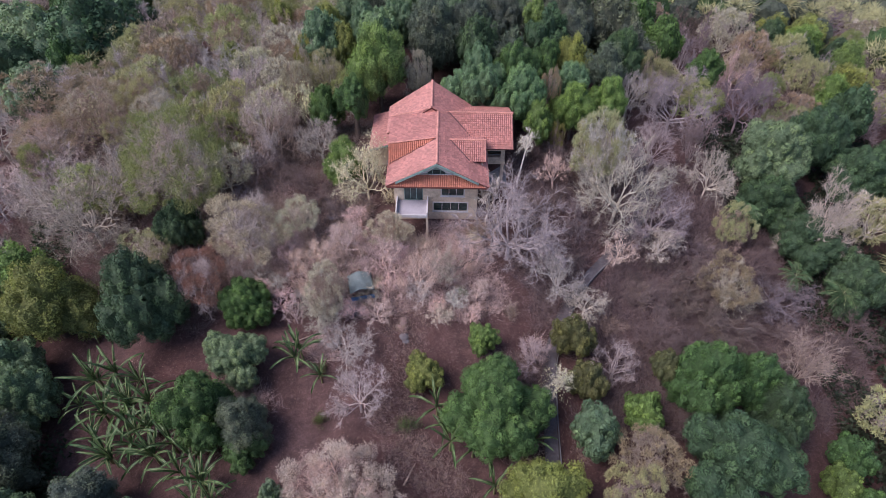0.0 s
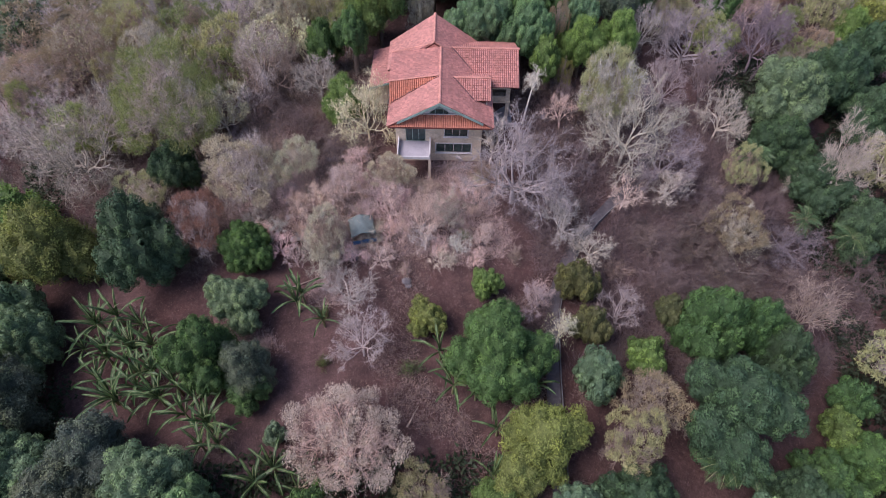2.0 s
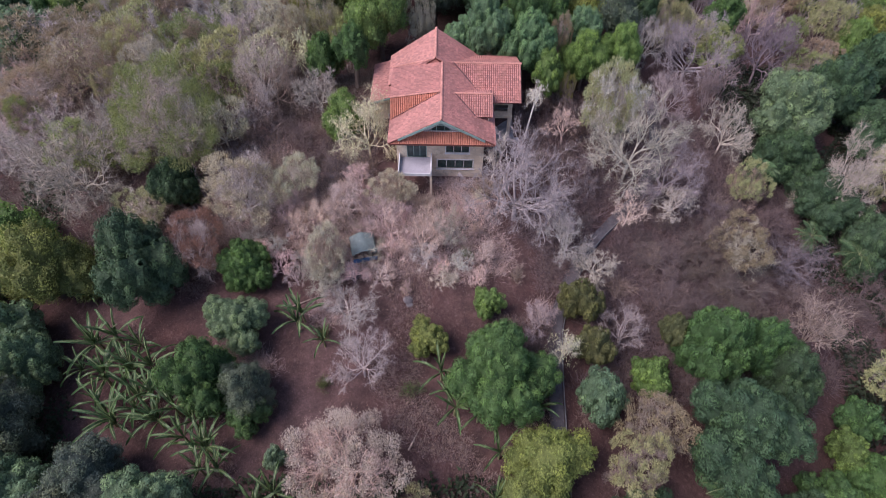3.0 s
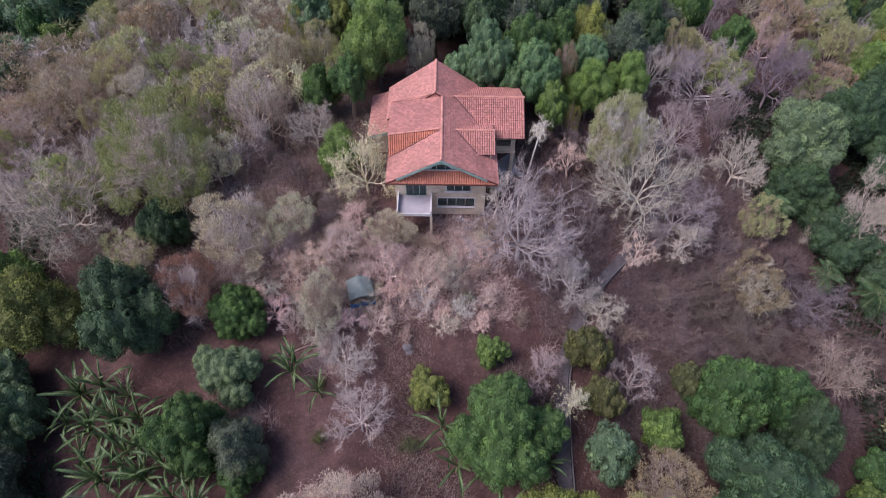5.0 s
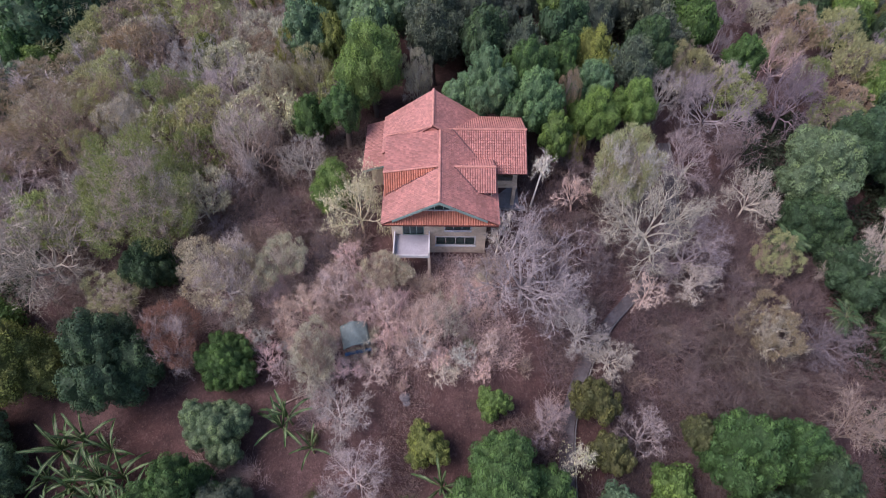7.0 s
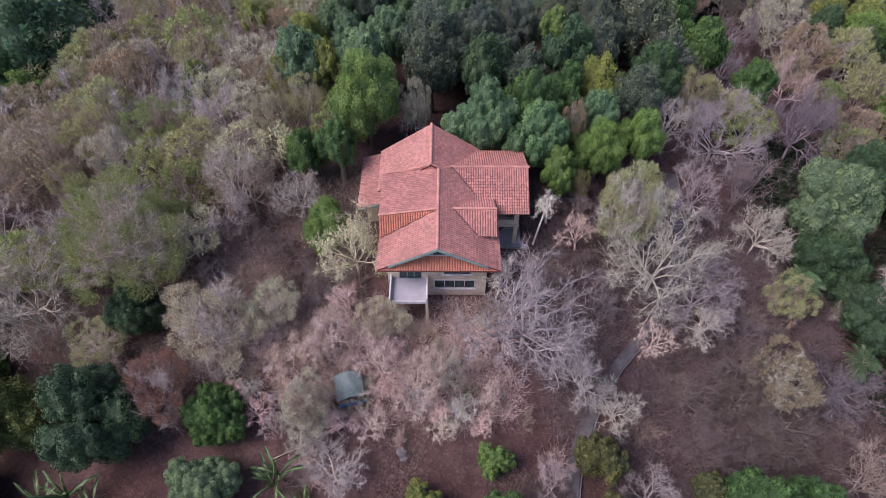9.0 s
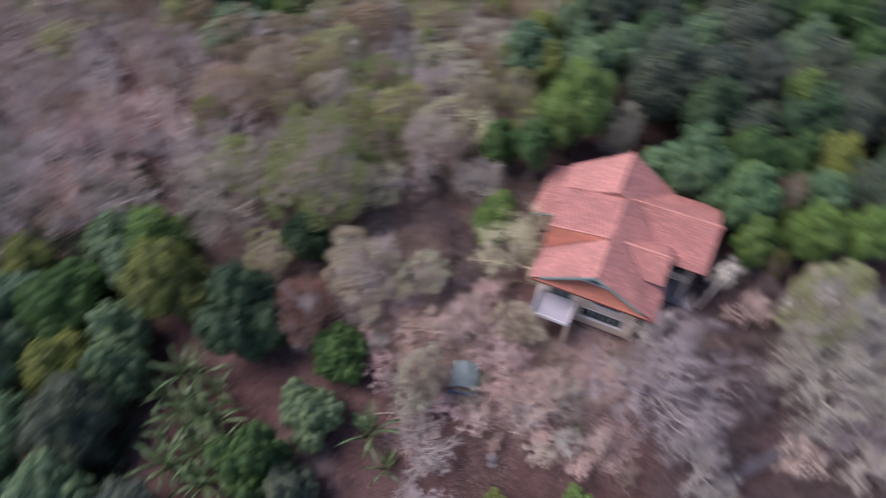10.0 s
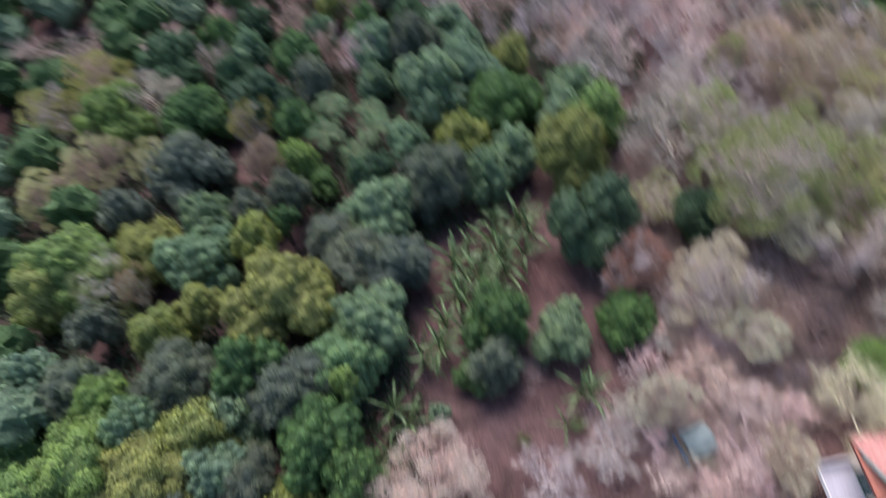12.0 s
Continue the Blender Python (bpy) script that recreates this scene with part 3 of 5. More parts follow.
def crown_lobes(rng, lobes, low, size):
    """A few large swellings in a unit dome, and the small lobes that cover their outside."""
    big = 9
    az = np.arange(big) * 2.39996 + rng.uniform(-0.4, 0.4, big)
    bz = np.concatenate([[0.5], rng.uniform(-0.1, 0.42, big - 1)])
    bx = np.concatenate([[0.1], rng.uniform(0.40, 0.72, big - 1)])
    bc = np.stack([bx * np.cos(az), bx * np.sin(az), bz], 1)
    br = rng.uniform(0.26, 0.42, big)
    br[0] = 0.46
    d = unit_rows(rng.normal(0, 1, (lobes * 20, 3)))
    w = rng.integers(0, big, len(d))
    q = bc[w] + d * br[w][:, None]
    inside = np.zeros(len(q), bool)
    for c0, r0 in zip(bc, br):
        inside |= np.linalg.norm(q - c0, axis=1) < r0 * 0.97
    c, lr = [], []
    for i in np.flatnonzero(~inside & (q[:, 2] > -low)):
        r = rng.uniform(*size)
        if all((q[i] - p) @ (q[i] - p) > (0.84 * (r + t)) ** 2 for p, t in zip(c, lr)):
            c.append(q[i] - d[i] * r * 0.05), lr.append(r)
        if len(c) >= lobes:
            break
    return bc, br, np.array(c), np.array(lr)


def shell_points(rng, count, bc, br, c, lr, low):
    """Points over the outside of lobes and swellings, with the outward way at each."""
    cc, rr = np.concatenate([c, bc]), np.concatenate([lr, br * 0.985])
    weight = np.concatenate([lr ** 2, br ** 2 * 0.10])
    n = count * 5
    w = rng.choice(len(cc), n, p=weight / weight.sum())
    d = unit_rows(rng.normal(0, 1, (n, 3)))
    q = cc[w] + d * rr[w][:, None]
    ok = (q[:, 2] > -low) & (np.sum(d * q, axis=1) > -0.1)
    for k, (c0, r0) in enumerate(zip(cc, rr)):
        ok &= (np.sum((q - c0) ** 2, axis=1) > (r0 * 0.96) ** 2) | (w == k)
    sel = np.flatnonzero(ok)[:count]
    return q[sel], d[sel], w[sel]


def lobed_crown(seed, radius, lobes, leaves, leaf, low=0.62, slim=0.7, jitter=0.012, loose=0.22, size=(0.10, 0.21), heart=4):
    """A dense crown as wide as it is high, of leafy lobes over a closed heart coloured as shade."""
    rng = np.random.default_rng(seed)
    bc, br, c, lr = crown_lobes(rng, lobes, low, size)
    q, d, host = shell_points(rng, leaves, bc, br, c, lr, low)
    fresh = np.append(rng.random(len(c)) < 0.16 + 0.22 * (c[:, 2] > 0.3), np.zeros(len(bc), bool))[host]
    lo, hi = q[:, 2].min(), q[:, 2].max()
    wide = np.percentile(np.hypot(q[:, 0], q[:, 1]), 97)
    scale = np.array([radius / wide, radius / wide, 2 * radius / (hi - lo)])
    drop = np.array([0, 0, (hi + lo) / 2])
    q = q - drop + d * rng.normal(0, jitter, (len(q), 1))
    v, f = leaf_shards(q * scale, unit_rows(d / scale), leaf, leaf * slim, rng, 0.2, loose)
    # Closed core behind the leaves; its darker colour paints the shade in gaps.
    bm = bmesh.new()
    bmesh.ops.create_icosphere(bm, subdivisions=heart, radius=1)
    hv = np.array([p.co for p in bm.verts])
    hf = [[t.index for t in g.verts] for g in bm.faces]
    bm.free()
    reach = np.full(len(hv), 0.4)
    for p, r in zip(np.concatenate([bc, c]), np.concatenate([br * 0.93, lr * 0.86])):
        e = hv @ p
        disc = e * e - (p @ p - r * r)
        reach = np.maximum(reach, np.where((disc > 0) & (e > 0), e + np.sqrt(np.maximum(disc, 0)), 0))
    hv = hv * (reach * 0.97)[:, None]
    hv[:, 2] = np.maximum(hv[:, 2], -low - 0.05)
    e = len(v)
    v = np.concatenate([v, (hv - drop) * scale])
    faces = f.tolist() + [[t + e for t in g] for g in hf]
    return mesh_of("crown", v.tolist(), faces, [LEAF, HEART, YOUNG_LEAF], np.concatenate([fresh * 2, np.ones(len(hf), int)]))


def fuzzy_leaves(seed, radius, high, middle, leaves, leaf, lobes=70):
    """Thin foliage of a half-dry tree: small leaves in loose lobes round the crown, with the twigs showing between."""
    rng = np.random.default_rng(seed)
    bc, br, c, lr = crown_lobes(rng, lobes, 0.6, (0.13, 0.26))
    keep = rng.random(len(c)) < 0.88
    q, d, _ = shell_points(rng, leaves, bc, br, c[keep], lr[keep], 0.6)
    q = q - d * (np.abs(rng.normal(0, 0.10, (len(q), 1))))
    scale = np.array([radius, radius, high])
    a = q * scale + np.array([0, 0, middle])
    way = unit_rows(unit_rows(d / scale) + rng.normal(0, 0.5, d.shape) + np.array([0, 0, 0.3]))
    v, f = slivers(a, a + way * leaf * rng.uniform(0.6, 1.5, (len(a), 1)), leaf * rng.uniform(0.10, 0.24, len(a)), rng)
    return mesh_of("foliage", v.tolist(), f.tolist(), [DRY_LEAF])


def slivers(p0, p1, r0, rng):
    """The finest twigs, each one pointed blade."""
    side = unit_rows(np.cross(p1 - p0, rng.normal(0, 1, p0.shape))) * r0[:, None]
    v = np.stack([p0 - side, p0 + side, p1], 1).reshape(-1, 3)
    return v, np.arange(len(v)).reshape(-1, 3)


def spikes(p0, p1, r0):
    """Fine twigs, three-sided and drawn to a point."""
    d = unit_rows(p1 - p0)
    ref = np.where(np.abs(d[:, 2:3]) > 0.9, np.array([[1.0, 0, 0]]), np.array([[0, 0, 1.0]]))
    u = unit_rows(np.cross(d, ref))
    w = np.cross(d, u)
    vs = [p0 + (u * math.cos(a) + w * math.sin(a)) * r0[:, None] for a in (0, 2.094, 4.189)] + [p1]
    v = np.stack(vs, 1).reshape(-1, 3)
    b = np.arange(len(p0))[:, None] * 4
    return v, np.concatenate([b + np.array([[0, 1, 3]]), b + np.array([[1, 2, 3]]), b + np.array([[2, 0, 3]])])


def grow(rng, radius, height, fork, limbs, kids, rise, up, thick, bends):
    """A forking tree: limbs from a short trunk, each bough bearing smaller ones, four orders in all. Gives pieces, their order and limb."""
    rows = []

    def bough(p, d, length, r, order, limb):
        n = (6, 5, 4, 1)[order]
        nodes = []
        for k in range(n):
            d = d + rng.normal(0, bends, 3) + np.array([0, 0, up])
            d = d / np.linalg.norm(d)
            q = p + d * length / n
            rows.append((*p, *q, r * (1 - 0.6 * k / n), r * (1 - 0.6 * (k + 1) / n), order, limb))
            p = q
            nodes.append((q, d, r * (1 - 0.6 * (k + 1) / n)))
        if order == 3:
            return
        for c in range(kids[order]):
            s = 0.22 + 0.78 * (c + rng.random()) / kids[order]
            q, way, rr = nodes[min(n - 1, int(s * n))]
            side = np.cross(way, rng.normal(0, 1, 3))
            side = side / np.linalg.norm(side)
            a = rng.uniform(0.5, 1.2)
            bough(q, way * math.cos(a) + side * math.sin(a), length * rng.uniform(0.36, 0.58) * (1.45 - 0.6 * s if order == 0 else 1.2 - 0.45 * s), max(rr * 0.78, 0.012), order + 1, limb)

    top = np.array([rng.normal(0, 0.12), rng.normal(0, 0.12), height * fork])
    for k in range(limbs):
        az, el = (k + rng.uniform(-0.3, 0.3)) * 6.283 / limbs, rng.uniform(*rise)
        foot = top * rng.uniform(0.8, 1.0)
        bough(foot, np.array([math.cos(az) * math.cos(el), math.sin(az) * math.cos(el), math.sin(el)]), radius * rng.uniform(0.72, 0.98), thick * rng.uniform(0.5, 0.72), 0, k)
    a = np.array(rows)
    p0, p1 = a[:, 0:3], a[:, 3:6]
    grow_r, grow_h = np.percentile(np.hypot(p1[:, 0], p1[:, 1]), 98) / radius, np.percentile(p1[:, 2], 99.5) / height
    fit = np.array([1 / grow_r, 1 / grow_r, 1 / grow_h])
    return p0 * fit, p1 * fit, a[:, 6], a[:, 7], a[:, 8].astype(int), a[:, 9].astype(int), top * fit


def bare_meshes(seed, radius, height, fine=4000, fine_len=0.6, fine_r=0.011, fork=0.25, limbs=6, kids=(6, 5, 5), rise=(0.15, 1.05), up=0.05, thick=0.2, bends=0.21):
    """Trunk, branch and twig meshes of a leafless tree; the outer boughs carry the given number of fine twigs."""
    rng = np.random.default_rng(seed)
    p0, p1, r0, r1, order, limb, top = grow(rng, radius * 0.93, height * 0.95, fork, limbs, kids, rise, up, thick, bends)
    made = {}
    c = np.array([[0, 0, -0.4], top * np.array([0.3, 0.3, 0.4]), top])
    v, f = tubes(c[:-1], c[1:], np.array([thick * 1.15, thick]), np.array([thick, thick * 0.85]), 7)
    made["trunk"] = [mesh_of("trunk", v.tolist(), f.tolist(), [BARK])]
    made["branch"] = []
    for k in range(limbs):
        on = (limb == k) & (order < 2)
        v, f = tubes(p0[on], p1[on], r0[on], r1[on], 4)
        made["branch"].append(mesh_of("branch", v.tolist(), f.tolist(), [BARK]))
    mid, thin = order == 2, order == 3
    v, f = tubes(p0[mid], p1[mid], r0[mid], r1[mid], 3)
    v1, f1 = spikes(p0[thin], p1[thin], r0[thin])
    host = np.flatnonzero(order >= 2)
    h = host[rng.integers(0, len(host), fine)]
    s = rng.uniform(0.1, 1.0, (fine, 1))
    a = p0[h] * (1 - s) + p1[h] * s
    d = unit_rows(unit_rows(p1[h] - p0[h]) * 0.9 + rng.normal(0, 0.5, (fine, 3)) + np.array([0, 0, 0.15]))
    b = a + d * fine_len * rng.uniform(0.45, 1.3, (fine, 1))
    v2, f2 = slivers(a, b, np.full(fine, fine_r), rng)
    made["twig_crown"] = [mesh_of("twig_crown", np.concatenate([v, v1, v2]).tolist(), f.tolist() + (f1 + len(v)).tolist() + (f2 + len(v) + len(v1)).tolist(), [BARK])]
    return made, b


def sparse_leaves(seed, tips, count, leaf, spread=0.35):
    rng = np.random.default_rng(seed)
    pos = tips[rng.integers(0, len(tips), count)] + rng.normal(0, spread, (count, 3)) * np.array([1, 1, 0.7])
    out = unit_rows(pos - np.array([0, 0, pos[:, 2].mean() * 0.8]))
    v, f = leaf_shards(pos, out, leaf, leaf * 0.6, rng, 0.2)
    return mesh_of("foliage", v.tolist(), f.tolist(), [DRY_LEAF])


CROWN_R = 4.0
CROWNS = [lobed_crown(10 + k, 4.0, 190, 15000, 0.165, size=(0.10, 0.19)) for k in range(5)]
LOOSE_CROWNS = [lobed_crown(20 + k, 4.0, 120, 13000, 0.19, slim=0.55, jitter=0.03, loose=0.55, size=(0.12, 0.23)) for k in range(4)]
BIG_CROWNS = [lobed_crown(26 + k, 6.4, 330, 30000, 0.19, size=(0.07, 0.15)) for k in range(2)]
SMALL_CROWNS = [lobed_crown(30 + k, 2.0, 80, 6000, 0.13, size=(0.14, 0.25), heart=3) for k in range(4)]
FAR_CROWNS = [lobed_crown(40 + k, 4.0, 120, 4200, 0.32, size=(0.12, 0.22), heart=3) for k in range(3)]
LOOSE_FAR = [lobed_crown(45 + k, 4.0, 90, 4200, 0.36, slim=0.5, jitter=0.035, loose=0.55, size=(0.14, 0.25), heart=3) for k in range(3)]
BARE_R, BARE_H = 5.0, 8.0
BARE = [bare_meshes(50 + k, BARE_R, BARE_H, fine=7000, fine_len=0.65, fine_r=0.011, thick=0.165, limbs=7 + k % 3, kids=(7, 5, 5)) for k in range(5)]
SLIM = [bare_meshes(60 + k, 2.3, 5.0, fine=2000, fine_len=0.5, fine_r=0.010, limbs=5 + k % 2, kids=(5, 4, 4), rise=(0.6, 1.25), fork=0.18, thick=0.10) for k in range(4)]
UPRIGHT = [bare_meshes(65 + k, 2.3, 5.0, fine=2200, fine_len=0.6, fine_r=0.009, limbs=7, kids=(5, 4, 4), rise=(0.95, 1.35), fork=0.08, thick=0.08, bends=0.1) for k in range(3)]
FUZZ = [bare_meshes(70 + k, 4.2, 6.5, fine=6000, fine_len=0.65, fine_r=0.012, limbs=8, kids=(6, 5, 4), rise=(0.0, 1.2), fork=0.2, thick=0.15) for k in range(3)]
LOW_BARE = [bare_meshes(76 + k, BARE_R, BARE_H, fine=2200, fine_len=0.95, fine_r=0.022, kids=(5, 4, 3)) for k in range(3)]
LOW_FUZZ = [bare_meshes(79 + k, 4.2, 6.5, fine=1700, fine_len=0.9, fine_r=0.018, limbs=7, kids=(4, 4, 2), rise=(0.0, 1.2), fork=0.2, thick=0.15) for k in range(3)]
WIDE_FUZZ = bare_meshes(74, 7.0, 10.0, fine=13000, fine_len=0.6, fine_r=0.010, limbs=9, kids=(7, 6, 5), rise=(0.0, 1.2), fork=0.2, thick=0.2)
WIDE_LEAVES = fuzzy_leaves(86, 6.6, 4.9, 5.0, 24000, 0.2, 110)
FUZZ_LEAVES = [fuzzy_leaves(80 + k, 4.0, 3.0, 3.4, 9800, 0.21) for k in range(3)]
LOW_LEAVES = [fuzzy_leaves(88 + k, 4.1, 3.1, 3.4, 4200, 0.36, 60) for k in range(3)]
TALL = bare_meshes(98, 1.7, 9.0, fine=900, fine_len=0.45, fine_r=0.011, limbs=6, kids=(4, 3, 3), rise=(0.4, 1.3), fork=0.58, thick=0.11)
TALL_LEAVES = sparse_leaves(99, TALL[1], 420, 0.15, 0.15)
THIN_LEAVES = [sparse_leaves(84 + k, BARE[k][1], 1100, 0.18) for k in range(3)]
CREAM_LEAVES = sparse_leaves(83, BARE[0][1], 1700, 0.25, 0.3)
SLIM_LEAVES = [sparse_leaves(87 + k, SLIM[k][1], 420, 0.2, 0.2) for k in range(2)]


def bush_mesh(seed):
    """A low thicket of stems from one foot, forking into fine twigs. Two metres across and high."""
    rng = np.random.default_rng(seed)
    n = 40
    az, el = rng.uniform(0, 6.28, n), rng.uniform(0.2, 1.45, n)
    d = np.stack([np.cos(az) * np.cos(el), np.sin(az) * np.cos(el), np.sin(el)], 1)
    b = np.column_stack([rng.normal(0, 0.35, (n, 2)), np.full(n, -0.1)])
    m = b + d * rng.uniform(0.7, 1.25, (n, 1))
    v, f = tubes(b, m, np.full(n, 0.022), np.full(n, 0.014), 3)
    k = 32
    s = rng.uniform(0.3, 1.0, (n * k, 1))
    a = np.repeat(b, k, 0) * (1 - s) + np.repeat(m, k, 0) * s
    tip = a + unit_rows(np.repeat(d, k, 0) + rng.normal(0, 0.6, (n * k, 3))) * rng.uniform(0.35, 0.95, (n * k, 1))
    v2, f2 = slivers(a, tip, np.full(n * k, 0.012), rng)
    return mesh_of("twig_crown", np.concatenate([v, v2]).tolist(), f.tolist() + (f2 + len(v)).tolist(), [BARK]), tip


BUSHES = [bush_mesh(90 + k) for k in range(3)]
BUSH_LEAVES = [sparse_leaves(95 + k, BUSHES[k][1], 900, 0.10, 0.15) for k in range(3)]


def blade_mesh(seed, length, width, arch):
    """A long banana leaf: a rib that arches over, two torn halves folded along it."""
    rng = random.Random(seed)
    n = 12
    verts, faces, idx = [], [], []
    pts = []
    for k in range(n + 1):
        s = k / n
        pts.append((length * (s - 0.16 * arch * s * s), length * (0.62 * s - arch * 0.75 * s * s)))
    wid = [width * (0.10 if k < 1 else 1) * min(1, 2.6 * (k / n) ** 0.7) * (1 - (k / n) ** 4) ** 0.6 + 0.02 for k in range(n + 1)]
    for k, (x, z) in enumerate(pts):
        verts += [(x, -0.025, z + 0.012), (x, 0.025, z + 0.012)]
        if k:
            b = len(verts)
            faces.append((b - 4, b - 3, b - 1, b - 2)), idx.append(1)
    for side in (-1, 1):
        for k in range(n):
            (xa, za), (xb, zb) = pts[k], pts[k + 1]
            lag, sag = rng.uniform(0.0, 0.10), rng.uniform(0.1, 0.38)
            wa, wb = wid[k] * rng.uniform(0.85, 1.05), wid[k + 1] * rng.uniform(0.85, 1.05)
            b = len(verts)
            verts += [(xa, 0, za), (xb, 0, zb), (xb + lag + 0.12, side * wb, zb - sag * wb), (xa + lag + 0.14, side * wa, za - sag * wa)]
            faces.append((b, b + 1, b + 2, b + 3)), idx.append(0)
    return mesh_of("leaf", verts, faces, [BLADE, MIDRIB], idx)


BLADES = [blade_mesh(k, 3.3, 0.13, a) for k, a in enumerate((0.35, 0.6, 0.9, 1.2))]


def frond_mesh(seed, length):
    rng = random.Random(seed)
    verts, faces, idx = [], [], []
    n = 26

    def at(s):
        return Vector((length * (s - 0.22 * s * s), 0, length * (0.45 * s - 0.75 * s * s)))

    for k in range(n):
        a, b = at(k / n), at((k + 1) / n)
        i = len(verts)
        verts += [a + Vector((0, -0.025, 0)), a + Vector((0, 0.025, 0)), b + Vector((0, 0.02, 0)), b + Vector((0, -0.02, 0))]
        faces.append((i, i + 1, i + 2, i + 3)), idx.append(1)
        if k < 3:
            continue
        ln = 0.62 * length * 0.42 * math.sin(math.pi * min(0.98, 0.15 + 0.8 * k / n)) * rng.uniform(0.85, 1.1)
        for side in (-1, 1):
            i = len(verts)
            tip = a + Vector((ln * 0.55, side * ln, -ln * rng.uniform(0.25, 0.6)))
            mid = a + (tip - a) * 0.5 + Vector((0, 0, 0.05))
            verts += [a, mid + Vector((0.035, 0, 0)), tip, mid - Vector((0.035, 0, 0))]
            faces.append((i, i + 1, i + 2, i + 3)), idx.append(0)
    return mesh_of("frond", verts, faces, [BLADE, MIDRIB], idx)


FRONDS = [frond_mesh(k, 3.0) for k in range(3)]


def taper_trunk(name, height, r0, r1, seed, bend=0.25, material=None):
    rng = np.random.default_rng(seed)
    n = 7
    c = np.stack([np.cumsum(rng.normal(0, bend / n, n)), np.cumsum(rng.normal(0, bend / n, n)), np.linspace(-0.4, height, n)], 1)
    r = np.linspace(r0, r1, n)
    v, f = tubes(c[:-1], c[1:], r[:-1], r[1:], 8)
    return mesh_of(name, v.tolist(), f.tolist(), [material or TRUNK], smooth=True)


MANGO_TRUNKS = [taper_trunk("trunk", 3.2, 0.34, 0.2, k) for k in range(3)]
BANANA_STEM = taper_trunk("pseudostem", 2.2, 0.15, 0.09, 5, 0.1, surface("banana_stem", (0.22, 0.22, 0.10), 0.7, 2, 9))
PALM_TRUNK = taper_trunk("trunk", 5.0, 0.17, 0.11, 7, 0.3)

GREENS = {"D": (0.074, 0.128, 0.068), "T": (0.162, 0.245, 0.148), "S": (0.165, 0.270, 0.140), "G": (0.088, 0.165, 0.060), "O": (0.130, 0.138, 0.062), "Y": (0.230, 0.262, 0.084), "L": (0.165, 0.255, 0.080), "K": (0.122, 0.150, 0.114)}
GREEN_WORDS = {"D": "dark green", "T": "blue-green", "S": "pale blue-green", "G": "mid green", "O": "brownish olive green", "Y": "yellowish green", "L": "bright fresh green", "K": "dull dark grey-green"}
WOODS = {"grey": (0.50, 0.435, 0.42), "purple": (0.38, 0.305, 0.335), "white": (0.53, 0.48, 0.455), "bone": (0.74, 0.69, 0.66), "pinkish": (0.66, 0.50, 0.475), "cream": (0.78, 0.72, 0.58), "brown": (0.40, 0.31, 0.275), "pale": (0.59, 0.535, 0.49), "pink": (0.64, 0.48, 0.465), "green": (0.2, 0.17, 0.12), "umber": (0.18, 0.135, 0.13), "mauve": (0.25, 0.195, 0.215)}
DRY = {"olive": (0.45, 0.44, 0.25), "moss": (0.32, 0.355, 0.16), "pale": (0.57, 0.525, 0.41), "red": (0.33, 0.185, 0.15), "pink": (0.60, 0.51, 0.42), "brown": (0.41, 0.325, 0.245), "yellow": (0.33, 0.33, 0.12)}
WOOD_WORDS = {"bone": "bone-white", "umber": "dark brown", "purple": "purplish grey", "cream": "cream-coloured"}
pick = random.Random(11)


def wobble(c, amount=0.12):
    k = pick.uniform(1 - amount, 1 + amount)
    return (c[0] * k * pick.uniform(0.94, 1.06), c[1] * k, c[2] * k * pick.uniform(0.92, 1.08), 1)


def stand(name, x, y, sx, sz, label, category, group):
    m = pose(x, y, float(land(x, y)) - 0.05, pick.uniform(-3, 3), pick.uniform(-3, 3), pick.uniform(0, 360)) @ Matrix.Diagonal((sx * pick.uniform(0.94, 1.06), sx * pick.uniform(0.94, 1.06), sz, 1))
    return empty(name, m, label, category, group)


def mango(colour, x, y, r, height, semi=None, far=False):
    """A leafy tree: crown of that radius and half height, its top at that height."""
    semi = semi or min(max(height * 0.45, r * 0.8), r * 1.15)
    base = 2.0 if r < 2.8 and not far else 6.4 if r > 5.3 and not far else 4.0
    t = stand("mango_tree", x, y, r / base, 1.0, f"leafy mango tree with a dense domed {GREEN_WORDS[colour]} crown", "tree", "broadleaf trees")
    airy = colour in "KLY"
    kind = (LOOSE_FAR if airy else FAR_CROWNS) if far else SMALL_CROWNS if base == 2.0 else BIG_CROWNS if base == 6.4 else LOOSE_CROWNS if airy else CROWNS
    crown = piece("crown", pick.choice(kind), t, pose(0, 0, height - semi * 0.95, 0, 0, pick.uniform(0, 360)) @ Matrix.Diagonal((1, 1, semi / base * 1.08, 1)))
    crown.color = wobble(GREENS[colour])
    piece("trunk", pick.choice(MANGO_TRUNKS), t, Matrix.Diagonal((1, 1, max(0.3, (height - semi) / 3.0), 1)))
    return t


